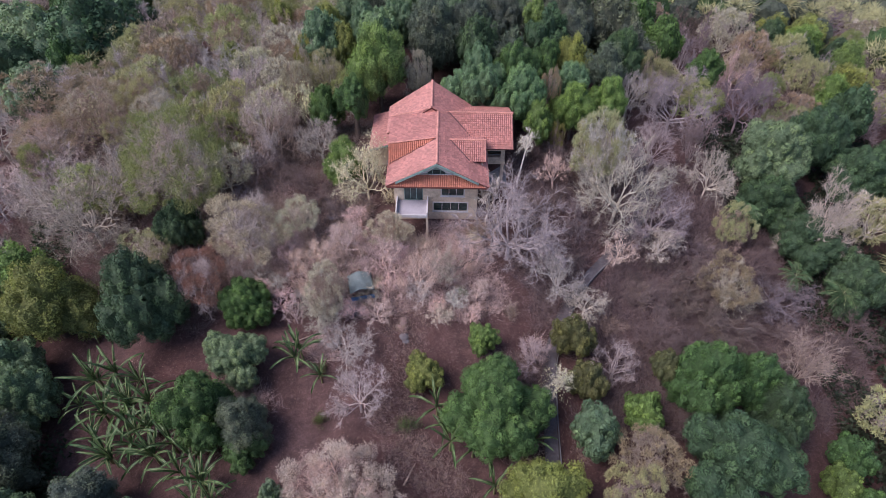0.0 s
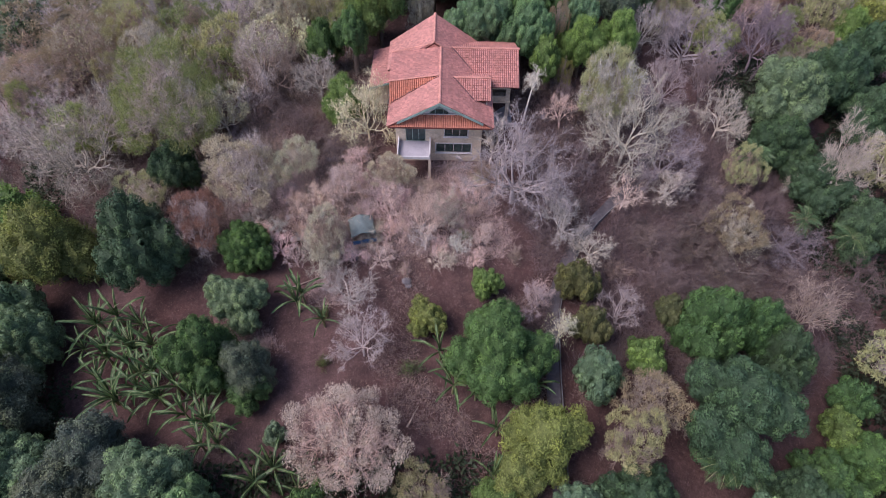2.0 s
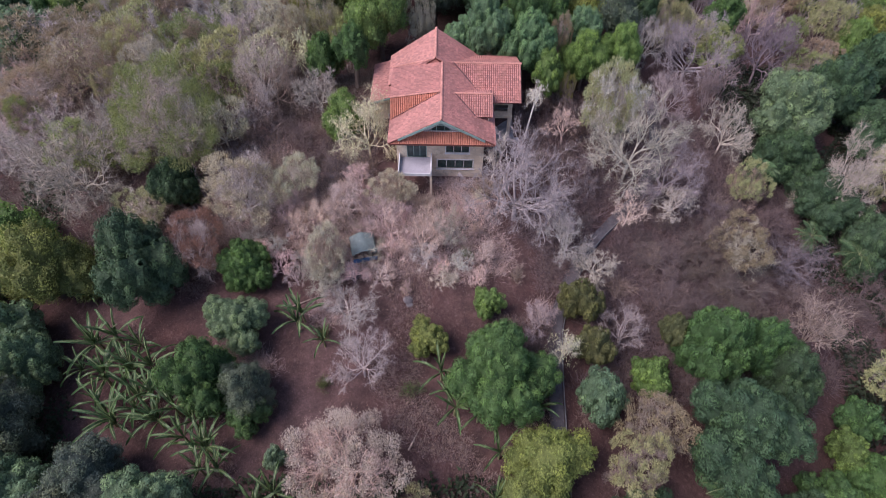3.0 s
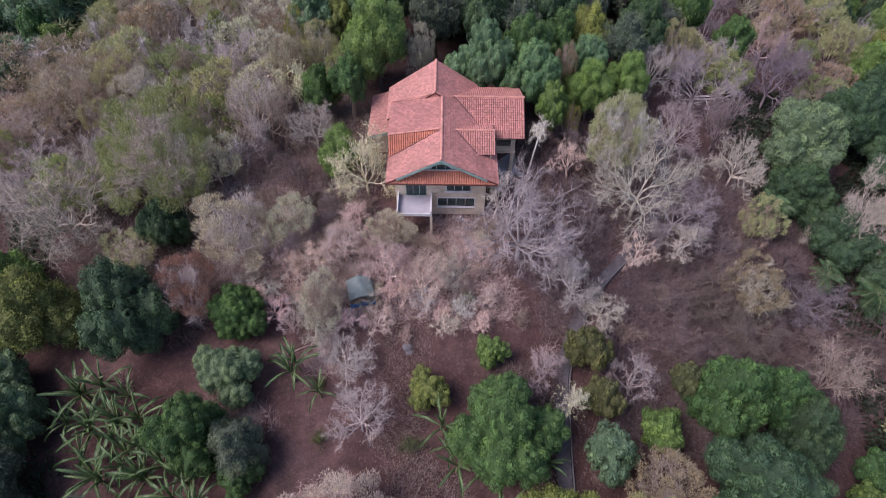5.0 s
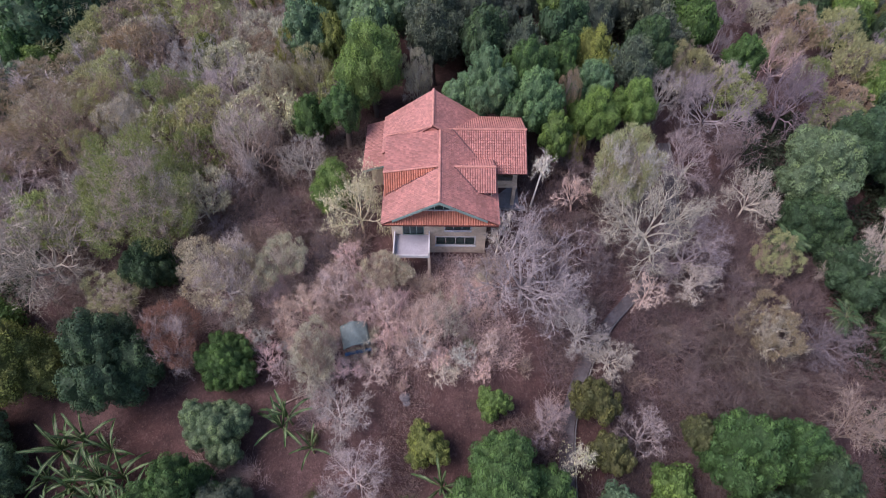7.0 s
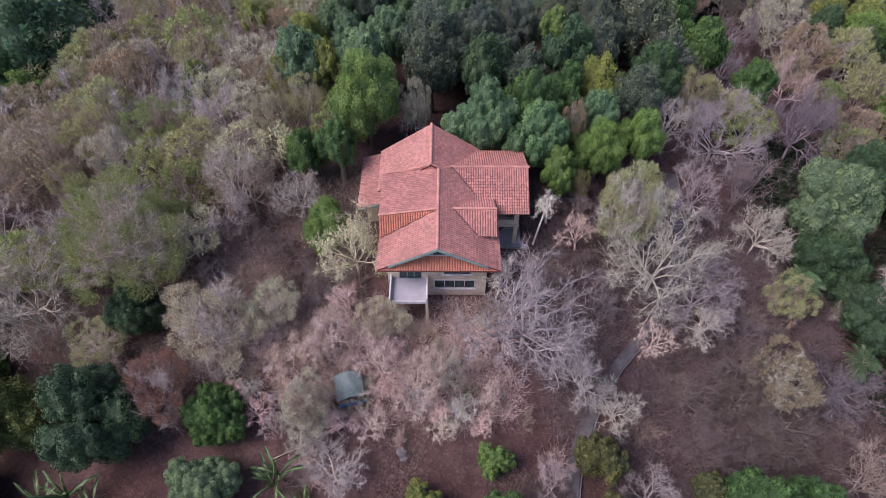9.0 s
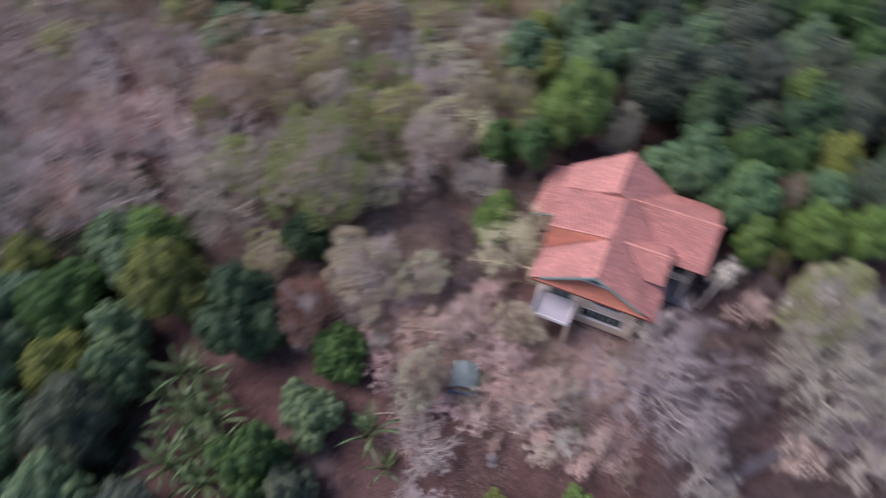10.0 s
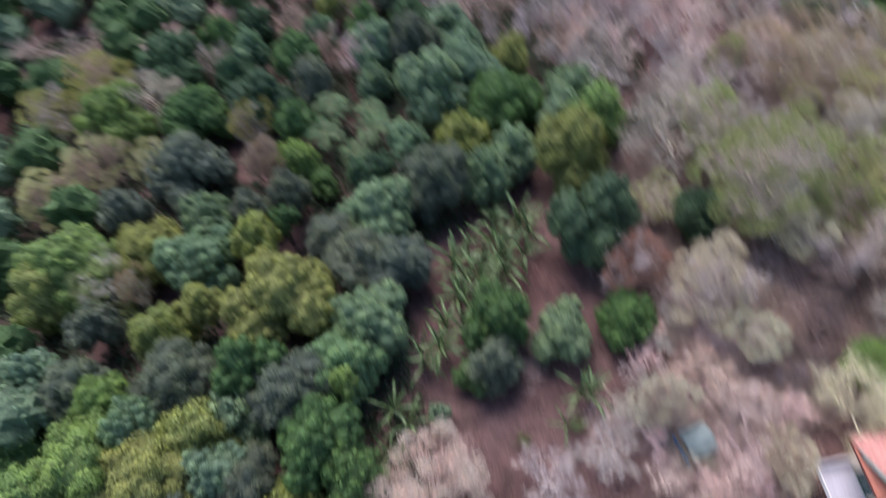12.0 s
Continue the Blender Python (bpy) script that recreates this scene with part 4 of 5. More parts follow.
def bare(colour, x, y, r, height, semi=None, far=False):
    big = r > 3.0 or far
    upright = semi is not None and semi > r * 1.1 and not far and colour in ("brown", "umber", "mauve")
    made, _ = pick.choice(LOW_BARE if far else UPRIGHT if upright else BARE[:1] if big and colour == "cream" else BARE if big else SLIM)
    br, bh = (BARE_R, BARE_H) if big and not upright else (2.3, 5.0)
    t = stand("bare_tree", x, y, r / br, height / bh, f"leafless {WOOD_WORDS.get(colour, colour)} tree with many fine forking twigs", "tree", "leafless trees")
    c = wobble(WOODS[colour])
    for name in ("trunk", "branch", "twig_crown"):
        for me in made[name]:
            piece(name, me, t).color = c
    if not upright and (colour == "cream" or big and not far and colour == "brown" and pick.random() < 0.5):
        piece("foliage", (CREAM_LEAVES if colour == "cream" else pick.choice(THIN_LEAVES)) if big else pick.choice(SLIM_LEAVES), t).color = wobble((0.72, 0.68, 0.44) if colour == "cream" else DRY["olive"])
    return t


def thicket_tree(colour, x, y, r, height, semi=None, far=False):
    k = pick.randrange(3)
    wide = r > 5.2 and not far
    t = stand("dry_tree", x, y, r / (7.0 if wide else 4.2), height / (10.0 if wide else 6.5), f"half-dry bushy tree with thin {'moss green' if colour == 'moss' else colour} foliage and twigs", "tree", "half-dry trees")
    wood = wobble(WOODS[pick.choice(["grey", "pale", "brown"] if colour != "pink" else ["pink", "pinkish"])])
    for name in ("trunk", "branch", "twig_crown"):
        for me in (WIDE_FUZZ if wide else (LOW_FUZZ if far else FUZZ)[k])[0][name]:
            piece(name, me, t).color = wood
    piece("foliage", WIDE_LEAVES if wide else (LOW_LEAVES if far else FUZZ_LEAVES)[k], t).color = wobble(DRY[colour])
    return t


def brush(colour, x, y, r, height):
    k = pick.randrange(3)
    t = stand("shrub", x, y, r / 2.0, height / 2.0, f"low {'leafy green' if colour == 'green' else 'dry twiggy ' + WOOD_WORDS.get(colour, colour)} shrub on the slope", "shrub", "shrubs")
    piece("twig_crown", BUSHES[k][0], t).color = wobble(WOODS[colour])
    if colour in ("green", "pale", "pink"):
        piece("foliage", BUSH_LEAVES[k], t).color = wobble(GREENS["L"] if colour == "green" else DRY["pale" if colour == "pale" else "pink"])
    return t


def banana(x, y, r, height):
    t = stand("banana_plant", x, y, max(0.75, r / 2.6), max(0.8, height / 4.0), "banana plant with long arching ragged green leaves", "plant", "banana plants")
    piece("pseudostem", BANANA_STEM, t)
    for k in range(9):
        tilt = -pick.uniform(38, 62) if k < 4 else -pick.uniform(8, 36)
        leaf = piece("leaf", BLADES[min(3, int(k / 2.3))], t, pose(0, 0, 1.9 + pick.uniform(-0.1, 0.25), 0, tilt, k * 137.5 + pick.uniform(-15, 15)))
        leaf.color = wobble((0.085, 0.150, 0.062), 0.25)
    return t


def palm(x, y, r, height):
    t = stand("coconut_palm", x, y, max(0.7, r / 2.8), height / 5.2, "coconut palm with a slim trunk and feathery green fronds", "palm", "palms")
    piece("trunk", PALM_TRUNK, t)
    for k in range(13):
        f = piece("frond", FRONDS[k % 3], t, pose(0, 0, 4.95, 0, -pick.uniform(-14, 40), k * 137.5 + pick.uniform(-10, 10)))
        f.color = wobble((0.10, 0.17, 0.08), 0.2)
    return t


def tall_slender_tree(x, y):
    t = empty("slender_tree", pose(x, y, float(land(x, y)) - 0.05, 3, 5, 40), "tall slender bone-white tree with a tuft of twigs", "tree")
    for name in ("trunk", "branch", "twig_crown"):
        for me in TALL[0][name]:
            piece(name, me, t).color = (0.74, 0.68, 0.64, 1)
    piece("foliage", TALL_LEAVES, t).color = (0.62, 0.58, 0.50, 1)
    return t


MAKERS = {"M": mango, "B": bare, "O": thicket_tree, "F": brush, "N": lambda c, *a: banana(*a), "C": lambda c, *a: palm(*a)}
placed = []


def plant(kind, colour, spots):
    """Plants one kind at rows of x, y, crown radius, height and, for trees, half the crown's height."""
    for x, y, r, height, *semi in spots:
        if kind in "MBO":
            MAKERS[kind](colour, x, y, r, height, *semi, far=math.hypot(x, y + 42) > 84)
        else:
            r *= 1.1
            MAKERS[kind](colour, x, y, r, height)
        placed.append((x, y, r))


plant("O", "brown", [(-61.2, 27.5, 5.6, 9, 4.4), (-50.9, 23.8, 6.2, 9.1, 4.4), (-56.4, 17.5, 5.6, 7, 3.2), (35.1, -7.1, 4, 6.9, 3.3), (21.2, -27.8, 3.7, 6.5, 2), (15.5, 20.5, 1.6, 9, 2), (56.1, 46.5, 4.6, 9, 3.3), (-55.6, 31.8, 4.9, 7, 2.6), (-48, 44, 5.3, 8, 2.8), (85.7, 63.8, 4.2, 8.4, 4.1), (-52.2, -49.4, 3.2, 8.7, 4.2), (-35.3, -64.4, 2.4, 7, 3)])
plant("B", "grey", [(-54.8, 27.2, 7.5, 8.5, 3.8), (-22.7, 13, 5, 11.1, 5.4), (-27.1, 23.1, 5.2, 9, 3.6), (-42.8, -0, 7.3, 13.7, 6.7), (-15.3, 11.4, 4, 7, 3.3), (22.5, 2.4, 6.7, 12.5, 6.1), (48.9, 1.6, 5.6, 13.6, 6.7), (14.3, -8.9, 3.4, 8, 3.9), (-7.3, -22.7, 3.8, 7, 3.4), (-9.4, -16.7, 3.9, 4.1, 1.9), (28.1, 24.2, 3.6, 9, 4.2), (-32.6, 30.7, 5.2, 8.5, 3.4), (-29.3, 37.2, 3.7, 9.1, 4.4), (-74.8, -57.6, 3.4, 10, 4.1)])
plant("O", "olive", [(-44.5, 16.7, 2.2, 7, 2.9), (-42.8, 23.5, 4.1, 9, 3.1), (-34.7, -3.7, 3.4, 5.5, 1.8), (20.4, 9, 4.1, 11.1, 5.4), (37.8, 1.5, 2.7, 7.4, 3.6), (18.5, -32.4, 3.3, 8.6, 4.1), (-0.8, -37.3, 3.2, 5, 1.7), (-16.1, 26, 3.2, 8, 2.5), (31.8, 29.5, 3, 9, 3.5), (60.7, 36.9, 3.5, 9.5, 4.6), (21.3, 9.2, 3.8, 9.9, 4.8), (-59.5, 45.9, 7.6, 8.4, 4), (-44.1, 29.5, 4, 8, 2.7), (61.7, 45.5, 4.7, 9.4, 4.5), (-58.4, -73, 5.7, 8, 3.6), (-54.9, -64, 3.9, 8, 3.8), (-52.7, -78.6, 4.6, 7, 2.4)])
plant("O", "moss", [(-33.8, 22.6, 4.4, 9, 3.2), (-32, 5, 7.1, 14.5, 7.1), (-54.7, 11.8, 2.9, 7, 3.3), (-35.3, 43.2, 5, 9, 3.5), (-36.4, -68.1, 4.6, 7.5, 2.5)])
plant("O", "pale", [(-31.4, 6.3, 4.1, 8.5, 3.7), (-22, -4.2, 5, 9.5, 4.6), (-16.7, -1.8, 3, 6.5, 2.9), (-12.1, -11.5, 2.9, 7.8, 3.8), (-5.7, -2.9, 2.8, 5, 1.9), (-2.8, 23, 2.2, 9, 2.9), (53.4, 54.1, 4.9, 9.3, 4.5), (-39.6, 20.4, 3.6, 8, 3.5), (-20.1, 22.9, 2.4, 8.5, 3.1)])
plant("M", "D", [(-31.3, -0.5, 3.4, 6.7, 3.2), (-32.3, -12.5, 5.1, 11.7, 5.7), (45.3, 7.4, 4.5, 7.5, 3.6), (55.5, 19.1, 5, 11, 4.4), (63.6, 26.9, 4, 11, 4.4), (58.9, 13.2, 4.9, 9, 3.9), (47.3, 0.8, 4.6, 7.7, 3.7), (52, -5.8, 3.9, 8.8, 4.3), (36.3, -22.7, 3.8, 9, 4.3), (28.7, -28.6, 6.4, 10.6, 5.1), (18.7, -37.1, 3.9, 6.5, 3.1), (35, -36.2, 3.9, 6.6, 3.2), (27.6, 29.9, 3.6, 11, 4), (62.7, 55.4, 3.1, 9, 3.5), (-62.1, 46.4, 8.4, 13.7, 6.7), (-71.2, 38.3, 6.1, 10, 4.9), (-59.4, 55.9, 5.9, 10, 4.7), (-65.2, -50.2, 4.7, 9, 3.9)])
plant("M", "D", [(-76.9, -65.3, 6, 9.4, 4.6)])
plant("M", "Y", [(-43.6, -11.9, 5, 11.2, 5.4), (-0.9, -19.6, 2.4, 4.1, 1.9), (10.1, -32.1, 4.5, 7.5, 3.6), (8, -35.2, 2.8, 6, 2.4), (-16.8, 34.8, 3.2, 11, 3.6), (-14.2, 29.7, 2.7, 10, 3), (19.5, 26.4, 3.8, 10.5, 4.2), (-32.2, 32.8, 2.7, 7.5, 3), (-26, 43.3, 2, 9, 2.2), (71.2, 58.8, 3.7, 9, 3.6), (-29.1, -46.2, 6.3, 12, 5.4), (-28.4, -59.3, 3.5, 9, 3.7), (-30.2, -54.9, 2.8, 9, 3), (-12.2, -59, 4.9, 9.5, 3.8), (-40.5, -62.9, 4.5, 8, 3.4), (-35.7, -73.8, 4.3, 9.4, 4.5)])
plant("O", "red", [(-26.6, -10.1, 3.5, 8.8, 4.2), (-59.7, -22.5, 1.6, 6, 2.1)])
plant("M", "G", [(-20.5, -11.6, 3.4, 5.8, 2.7), (-22.8, -24.5, 3.9, 8.9, 4.3), (-18.3, -27.3, 2.5, 4.3, 2), (6.6, -23.5, 5.4, 8.9, 4.3), (28.4, -20.3, 4.4, 10.1, 4.9), (34.1, -19.6, 3.2, 9, 3.6), (44.8, -25.4, 2.6, 6, 2.4), (43.5, -31.5, 3.7, 6.5, 3), (38.4, -33.9, 3.5, 6, 2.8), (-11.1, 16.3, 2.5, 9, 2.8), (-15.5, 16.6, 2.7, 8, 3), (36, 38.8, 3.8, 12, 4.2), (11.1, 22.2, 4.1, 11, 4.4), (14.9, 24.8, 2.5, 10.5, 2.8), (42, 33.9, 2.9, 10, 3.2), (-40.8, -46.4, 1.8, 8, 1.9), (-22.1, -49.6, 4.1, 10, 4.4), (-12.9, -42.8, 4.9, 10, 4)])
plant("M", "G", [(-54.1, -17, 5.5, 9, 4.3), (-72.6, -45.2, 3.9, 10, 4.1), (-63.4, -59.1, 5.5, 9, 4.2), (-47.8, -41.9, 2.6, 5, 2)])
plant("M", "L", [(-11.9, 7.3, 3.1, 6.5, 3.1), (5.4, -15.6, 1.8, 4.3, 2), (22.1, -22.4, 2.6, 4.5, 2.1), (42.1, -28.7, 2.7, 6, 2.4), (6, -37.5, 3.1, 5.2, 2.5), (-8.2, 22, 4.5, 13, 5), (13.7, 32.6, 1.9, 13, 2.1), (13.4, 14.4, 2.7, 8, 3), (18.6, 17.5, 3.4, 8.5, 3.4), (23.6, 20.2, 3, 9, 3.3), (68.2, 53.3, 4.1, 9, 3.6), (74.5, 48, 3.3, 9, 3.7), (-17.9, -40.1, 1.5, 9, 1.6), (-20, -63.8, 3.7, 9, 3.6), (-15, -63.9, 5.3, 10, 4), (-12.6, -68.5, 4.6, 9, 3.6), (-65.4, -71.9, 5.9, 9.7, 4.7), (-39.3, -72.5, 6.6, 10.4, 5)])
plant("B", "cream", [(-8.5, 3.7, 3.9, 9.6, 4.6), (12.9, -20.9, 1.9, 6.5, 2.3), (-17.8, 18.3, 2.5, 8, 1.7)])
plant("B", "purple", [(26.9, 0.4, 5.3, 8, 3.5), (8.7, -4.2, 7.9, 11.2, 5.4), (19.7, -18.4, 3, 7.6, 3.6), (11.3, -17.1, 3, 3.5, 1.5), (34.6, 22.8, 7.2, 10.8, 5.3), (29.9, 13.8, 4.4, 7, 2.1)])
plant("B", "white", [(36.4, 9.1, 3.9, 9.6, 4.7), (27.7, -2, 3.5, 5.5, 2.6), (17.2, -11, 3.4, 4.5, 1.6), (1.3, -8, 2.2, 6.5, 2.7), (-12.8, -12.5, 3.1, 4.1, 1.9)])
plant("B", "mauve", [(35.6, 15.2, 3.8, 9.4, 4.6), (42.3, -6.7, 4.6, 5, 2.2), (46.1, 25.4, 5.8, 12.7, 6.2), (45.5, 51.7, 5.1, 9, 2.9), (80.8, 66.8, 5.3, 9.7, 4.7)])
plant("M", "T", [(45.9, 12.8, 5.3, 11, 4.4), (-20.5, -18.2, 3.5, 5.9, 2.8), (-43.2, -22.2, 3.9, 8.9, 4.3), (-15.2, -31.3, 1.3, 3.1, 1.4), (16.3, -25.5, 2.7, 6.3, 3), (12.8, -37.1, 2.3, 5, 2), (-13.5, 39, 3.3, 12, 3.7), (-10.7, 31.7, 3.1, 12, 3.5), (-6.8, 33.6, 3.2, 12, 3.5), (-72.7, 47.9, 7.5, 12.3, 6), (-66.8, 44, 5.4, 10, 4.4), (-63.2, 28.4, 5.6, 9.3, 4.5), (-43.6, -55.9, 3.7, 9, 3.9), (-37.7, -56.1, 4.9, 8, 3.7), (-25, -37.6, 4.5, 9, 3.6), (-16.7, -60.7, 3.7, 9, 3.6), (-24.2, -71.8, 3.3, 9, 3.5), (-12, -51.9, 3.3, 8, 3.4)])
plant("M", "T", [(-39.3, -35.5, 5.2, 9, 3.9), (-59.5, -25.9, 5.2, 11.2, 5.4), (-62.6, -20.9, 5.3, 9, 4), (-71.5, -32.6, 4.5, 9.8, 4.7)])
plant("B", "brown", [(41.4, -16.2, 3.9, 9.5, 4.6), (-48.5, 18.3, 5.5, 12.1, 5.9), (-26.9, 40.7, 3.8, 9, 4.2), (-21.3, 12.7, 4.3, 7.9, 3.8), (-86.8, -84.9, 8.3, 9, 4)])
plant("B", "umber", [(31.5, -5.5, 4.5, 4.7, 2.2), (30.3, -9.1, 4, 4.2, 2), (34.1, -10.7, 4.4, 4.6, 2.1), (50.4, -10.3, 4.5, 5.7, 2.7), (24.8, -9.1, 3.6, 4, 1.8), (40.1, -2.8, 3.1, 5.8, 2.7), (25.5, -13.1, 3.5, 4, 1.7), (29.5, -13.8, 3.6, 3.8, 1.7), (-20.9, 7.5, 3.6, 5.5, 2.6), (-16.4, 4.9, 3.9, 4.6, 2.2), (-12.8, 2.8, 3.1, 3.3, 1.5)])
plant("B", "pinkish", [(21.8, -4.1, 2.4, 5.9, 2.8), (-1.8, -9.2, 3.2, 7.9, 3.8), (-5.3, -7.4, 3, 7.4, 3.5), (-10.5, -4.4, 3.6, 6.2, 2.9), (-13.8, -5.7, 3.5, 5, 2.2), (-9, -0.5, 3, 4, 1.5), (-17.9, -4.2, 2.9, 4.5, 2.1), (49.4, 37.2, 4, 9, 2.4), (15.3, 7.1, 2.9, 5.4, 2.6), (-71.2, -36.1, 4.3, 10.6, 5.2), (-74.2, -40.6, 3.1, 9, 3.7)])
plant("O", "pink", [(-7.8, -32.7, 5.9, 9, 3.1)])
plant("M", "K", [(-18.7, -24.8, 3.1, 7.1, 3.4), (-1.3, 33.8, 5.2, 12, 4.8), (5.2, 34.8, 5.5, 12, 4.8), (9.7, 35.4, 3.2, 13, 3.5), (20.4, 38.2, 4.9, 12, 4.8), (27.3, 40.4, 5.6, 12, 5.5), (-18.8, -45.2, 4.4, 9.5, 3.8), (-21.8, -56.8, 4.5, 9, 3.6), (-22.8, -67.7, 3.9, 8.5, 3.4), (-10, -48.9, 3.5, 8.5, 3.4), (-32.9, -37.8, 4.6, 8.5, 3.5), (-31.4, -34.1, 4.3, 8.5, 3.4), (-37.3, -40.2, 4.2, 8, 3.2), (-43.3, -28.4, 5, 10.9, 5.3), (-71.6, -27.7, 4.7, 10.1, 4.9), (-53.5, -59.2, 5.8, 9.1, 4.4)])
plant("M", "O", [(15.2, -15.4, 2.7, 6.3, 3), (16.4, -20.4, 2.3, 5.5, 2.5), (25, -18.2, 1.9, 5.5, 2.1)])
plant("B", "pale", [(6.2, 0.8, 3, 7.4, 3.5), (-69.6, -66.7, 5.8, 9.9, 4.8)])
plant("O", "yellow", [(-19.6, 28.6, 2.6, 9, 3.2), (16.2, 13.5, 1.3, 5.5, 1.7), (-60.6, -51.7, 3.6, 8, 3.5), (-76, -75.8, 6.2, 8, 3.3), (-70.7, -81.3, 5.2, 7.3, 3.5)])
plant("M", "S", [(2.8, 20.2, 2.5, 8, 2.8), (5.7, 19.9, 3.9, 11.5, 4.4), (10.4, 17.6, 3.8, 10.5, 4.2), (18.4, 22.7, 3, 9, 3.3), (-20.9, -39.6, 4.5, 9, 4)])
plant("F", "green", [(-29.6, 0.3, 2.7, 4), (-11.5, -23.6, 1.2, 1.8), (-2.4, -24.2, 1.5, 2), (3.1, -9, 1.1, 1.8), (-12.1, -18.3, 1.2, 2)])
plant("F", "pink", [(-11.2, -1.8, 2.7, 3.2), (-4.6, -1.4, 2.6, 3), (-13.4, -5.2, 2.6, 3), (-15.9, -2.7, 2.8, 4), (-9.2, -6.1, 2.5, 3), (-17, -3, 2.8, 4), (-10.3, -8.4, 2.2, 2.5), (-1.7, -2.9, 2, 2.5), (2.3, -4.1, 2.2, 3), (2.9, -8.3, 1.2, 2)])
plant("F", "pale", [(-12.2, -10.6, 2.7, 3.5), (4.6, -2.3, 1.7, 3)])
plant("F", "brown", [(-12.6, 3.4, 3, 2.5), (-17.4, 2.9, 3, 2.5), (-20.6, 3.8, 2.8, 2.5), (-8.9, 2, 2.1, 2.5), (5.8, -0.5, 2.9, 3), (12.5, 3.7, 2.6, 2.5), (13.4, -0.1, 2.3, 2.5), (8.8, -11.2, 1.6, 2), (24.3, -7.4, 2.6, 2.5), (27.1, -11.4, 2.5, 2.5), (20.2, -11.8, 2.4, 2.5), (34.7, 0.7, 2.4, 2.5), (32.5, -11, 2.5, 2.5)])
plant("N", "-", [(-34.5, -18.2, 2.7, 4), (-36.5, -18.7, 2.4, 3.4), (-31.5, -19.2, 2.3, 3.6), (-37.5, -21.6, 2.2, 3.4), (-28, -23.5, 2.4, 3.6), (-31.6, -23.9, 2.4, 3.8), (-23.7, -27.6, 2.4, 3.8), (-27.4, -27.5, 2.4, 3.8), (-22, -32.2, 2.3, 3.6), (4.2, -27.1, 2.1, 3.6), (1.5, -24.9, 2, 3.2), (-30.2, -24.9, 2.9, 3.8), (-34.6, -22.8, 3, 3.8), (-27.7, -27.2, 2.8, 3.8), (-22.2, -30, 2.7, 3.6), (-14.6, -34.5, 2.5, 3.6), (-14.2, -16.8, 2.4, 4), (-31.9, -21.7, 2.6, 4), (-34.8, -21.9, 2.4, 3.6), (-34.7, -25.1, 2.4, 3.6), (-29.5, -21.9, 2.4, 4), (-29, -24.7, 2.5, 4)])
plant("N", "-", [(-31.8, -27.5, 2.5, 3.6), (-30, -26.3, 2.5, 4), (-25.8, -26.4, 2.7, 4.4), (-24.3, -29.2, 2.6, 4), (-21.6, -30.3, 2.7, 4), (-20.4, -32.2, 2.3, 3.6), (-14.7, -17.8, 2.6, 4), (0.6, -23, 2.5, 4), (2, -26.5, 2.5, 4), (5.8, -27.5, 2.1, 3.4), (6.2, -30.6, 2.1, 3.4), (-16.2, -35.6, 2.5, 3.6), (-12.1, -36.4, 1.7, 3), (-32.7, -27, 3.2, 4), (-31.7, -22.1, 3.1, 4), (-36.8, -19, 3.3, 4), (-39.1, -13.2, 1.9, 3), (-11.8, -19.5, 1.6, 2.4), (5.6, -34.8, 1.8, 3), (10.2, -25.9, 2, 3)])
plant("C", "-", [(43.6, -5.1, 2, 5), (49.4, -7, 2.6, 5), (26.8, -34, 2.4, 5), (29.1, -34, 2.5, 5.5), (-60.8, -40.6, 2.8, 5), (-55.3, -41.2, 3, 5), (-58.6, -34.9, 2.6, 5), (-54.6, -34.5, 2.7, 5), (-51.5, -37.8, 2.4, 4), (38.8, 2, 2.3, 6)])

tall_slender_tree(10.6, 7.6)

# ---- thickets of slender leafless saplings ----
def thicket(x0, x1, y0, y1, gap, colours, seed, tall, chance):
    rng = random.Random(seed)
    for yy in np.arange(y0, y1, gap):
        for xx in np.arange(x0, x1, gap):
            x, y = xx + rng.uniform(-0.9, 0.9), yy + rng.uniform(-0.9, 0.9)
            road = np.interp(y, (-60, -40, -14, -3, 5, 20), (11.5, 12, 13.7, 20.7, 27, 29))
            if rng.random() > chance or abs(x - road) < 2.2 or (-9 < x < 10.2 and -2.4 < y < 18) or any((x - a) ** 2 + (y - b) ** 2 < 2.2 for a, b, c in placed):
                continue
            if rng.random() < 0.62:
                bare(rng.choice(colours), x, y, rng.uniform(1.5, 2.5), rng.uniform(0.7, 1.1) * tall)
            else:
                brush(rng.choice([c for c in colours if c in ("pink", "brown", "pale", "umber", "mauve")]), x, y, rng.uniform(1.2, 2.0), rng.uniform(0.4, 0.7) * tall)


thicket(-20, 6, -12.5, -1, 2.0, ["pinkish", "pink", "pinkish", "pale"], 21, 3.8, 0.78)
thicket(14, 44, -17, 3, 3.1, ["umber", "mauve", "umber"], 22, 3.6, 0.55)
thicket(-30, -10, -1, 9, 2.8, ["mauve", "brown"], 23, 3.0, 0.6)
thicket(10, 24, 3, 16, 2.8, ["umber", "mauve"], 24, 3.4, 0.5)

# ---- the woods beyond ----
def in_clearing(x, y):
    if -46 < x < -30 and -36 < y < -18:
        return False
    if -58 < x < 48 and -37 < y < 4 and not (x < -46 and y < -3):
        return True
    if -14 < x < 42 and 0 < y < 22:
        return True
    if abs(x - 1) < 8 and 20 < y < 27:
        return True
    return abs(x - np.interp(y, (-60, -40, -14, -3, 5, 20), (11.5, 12, 13.7, 20.7, 27, 29))) < 4 and y < 22


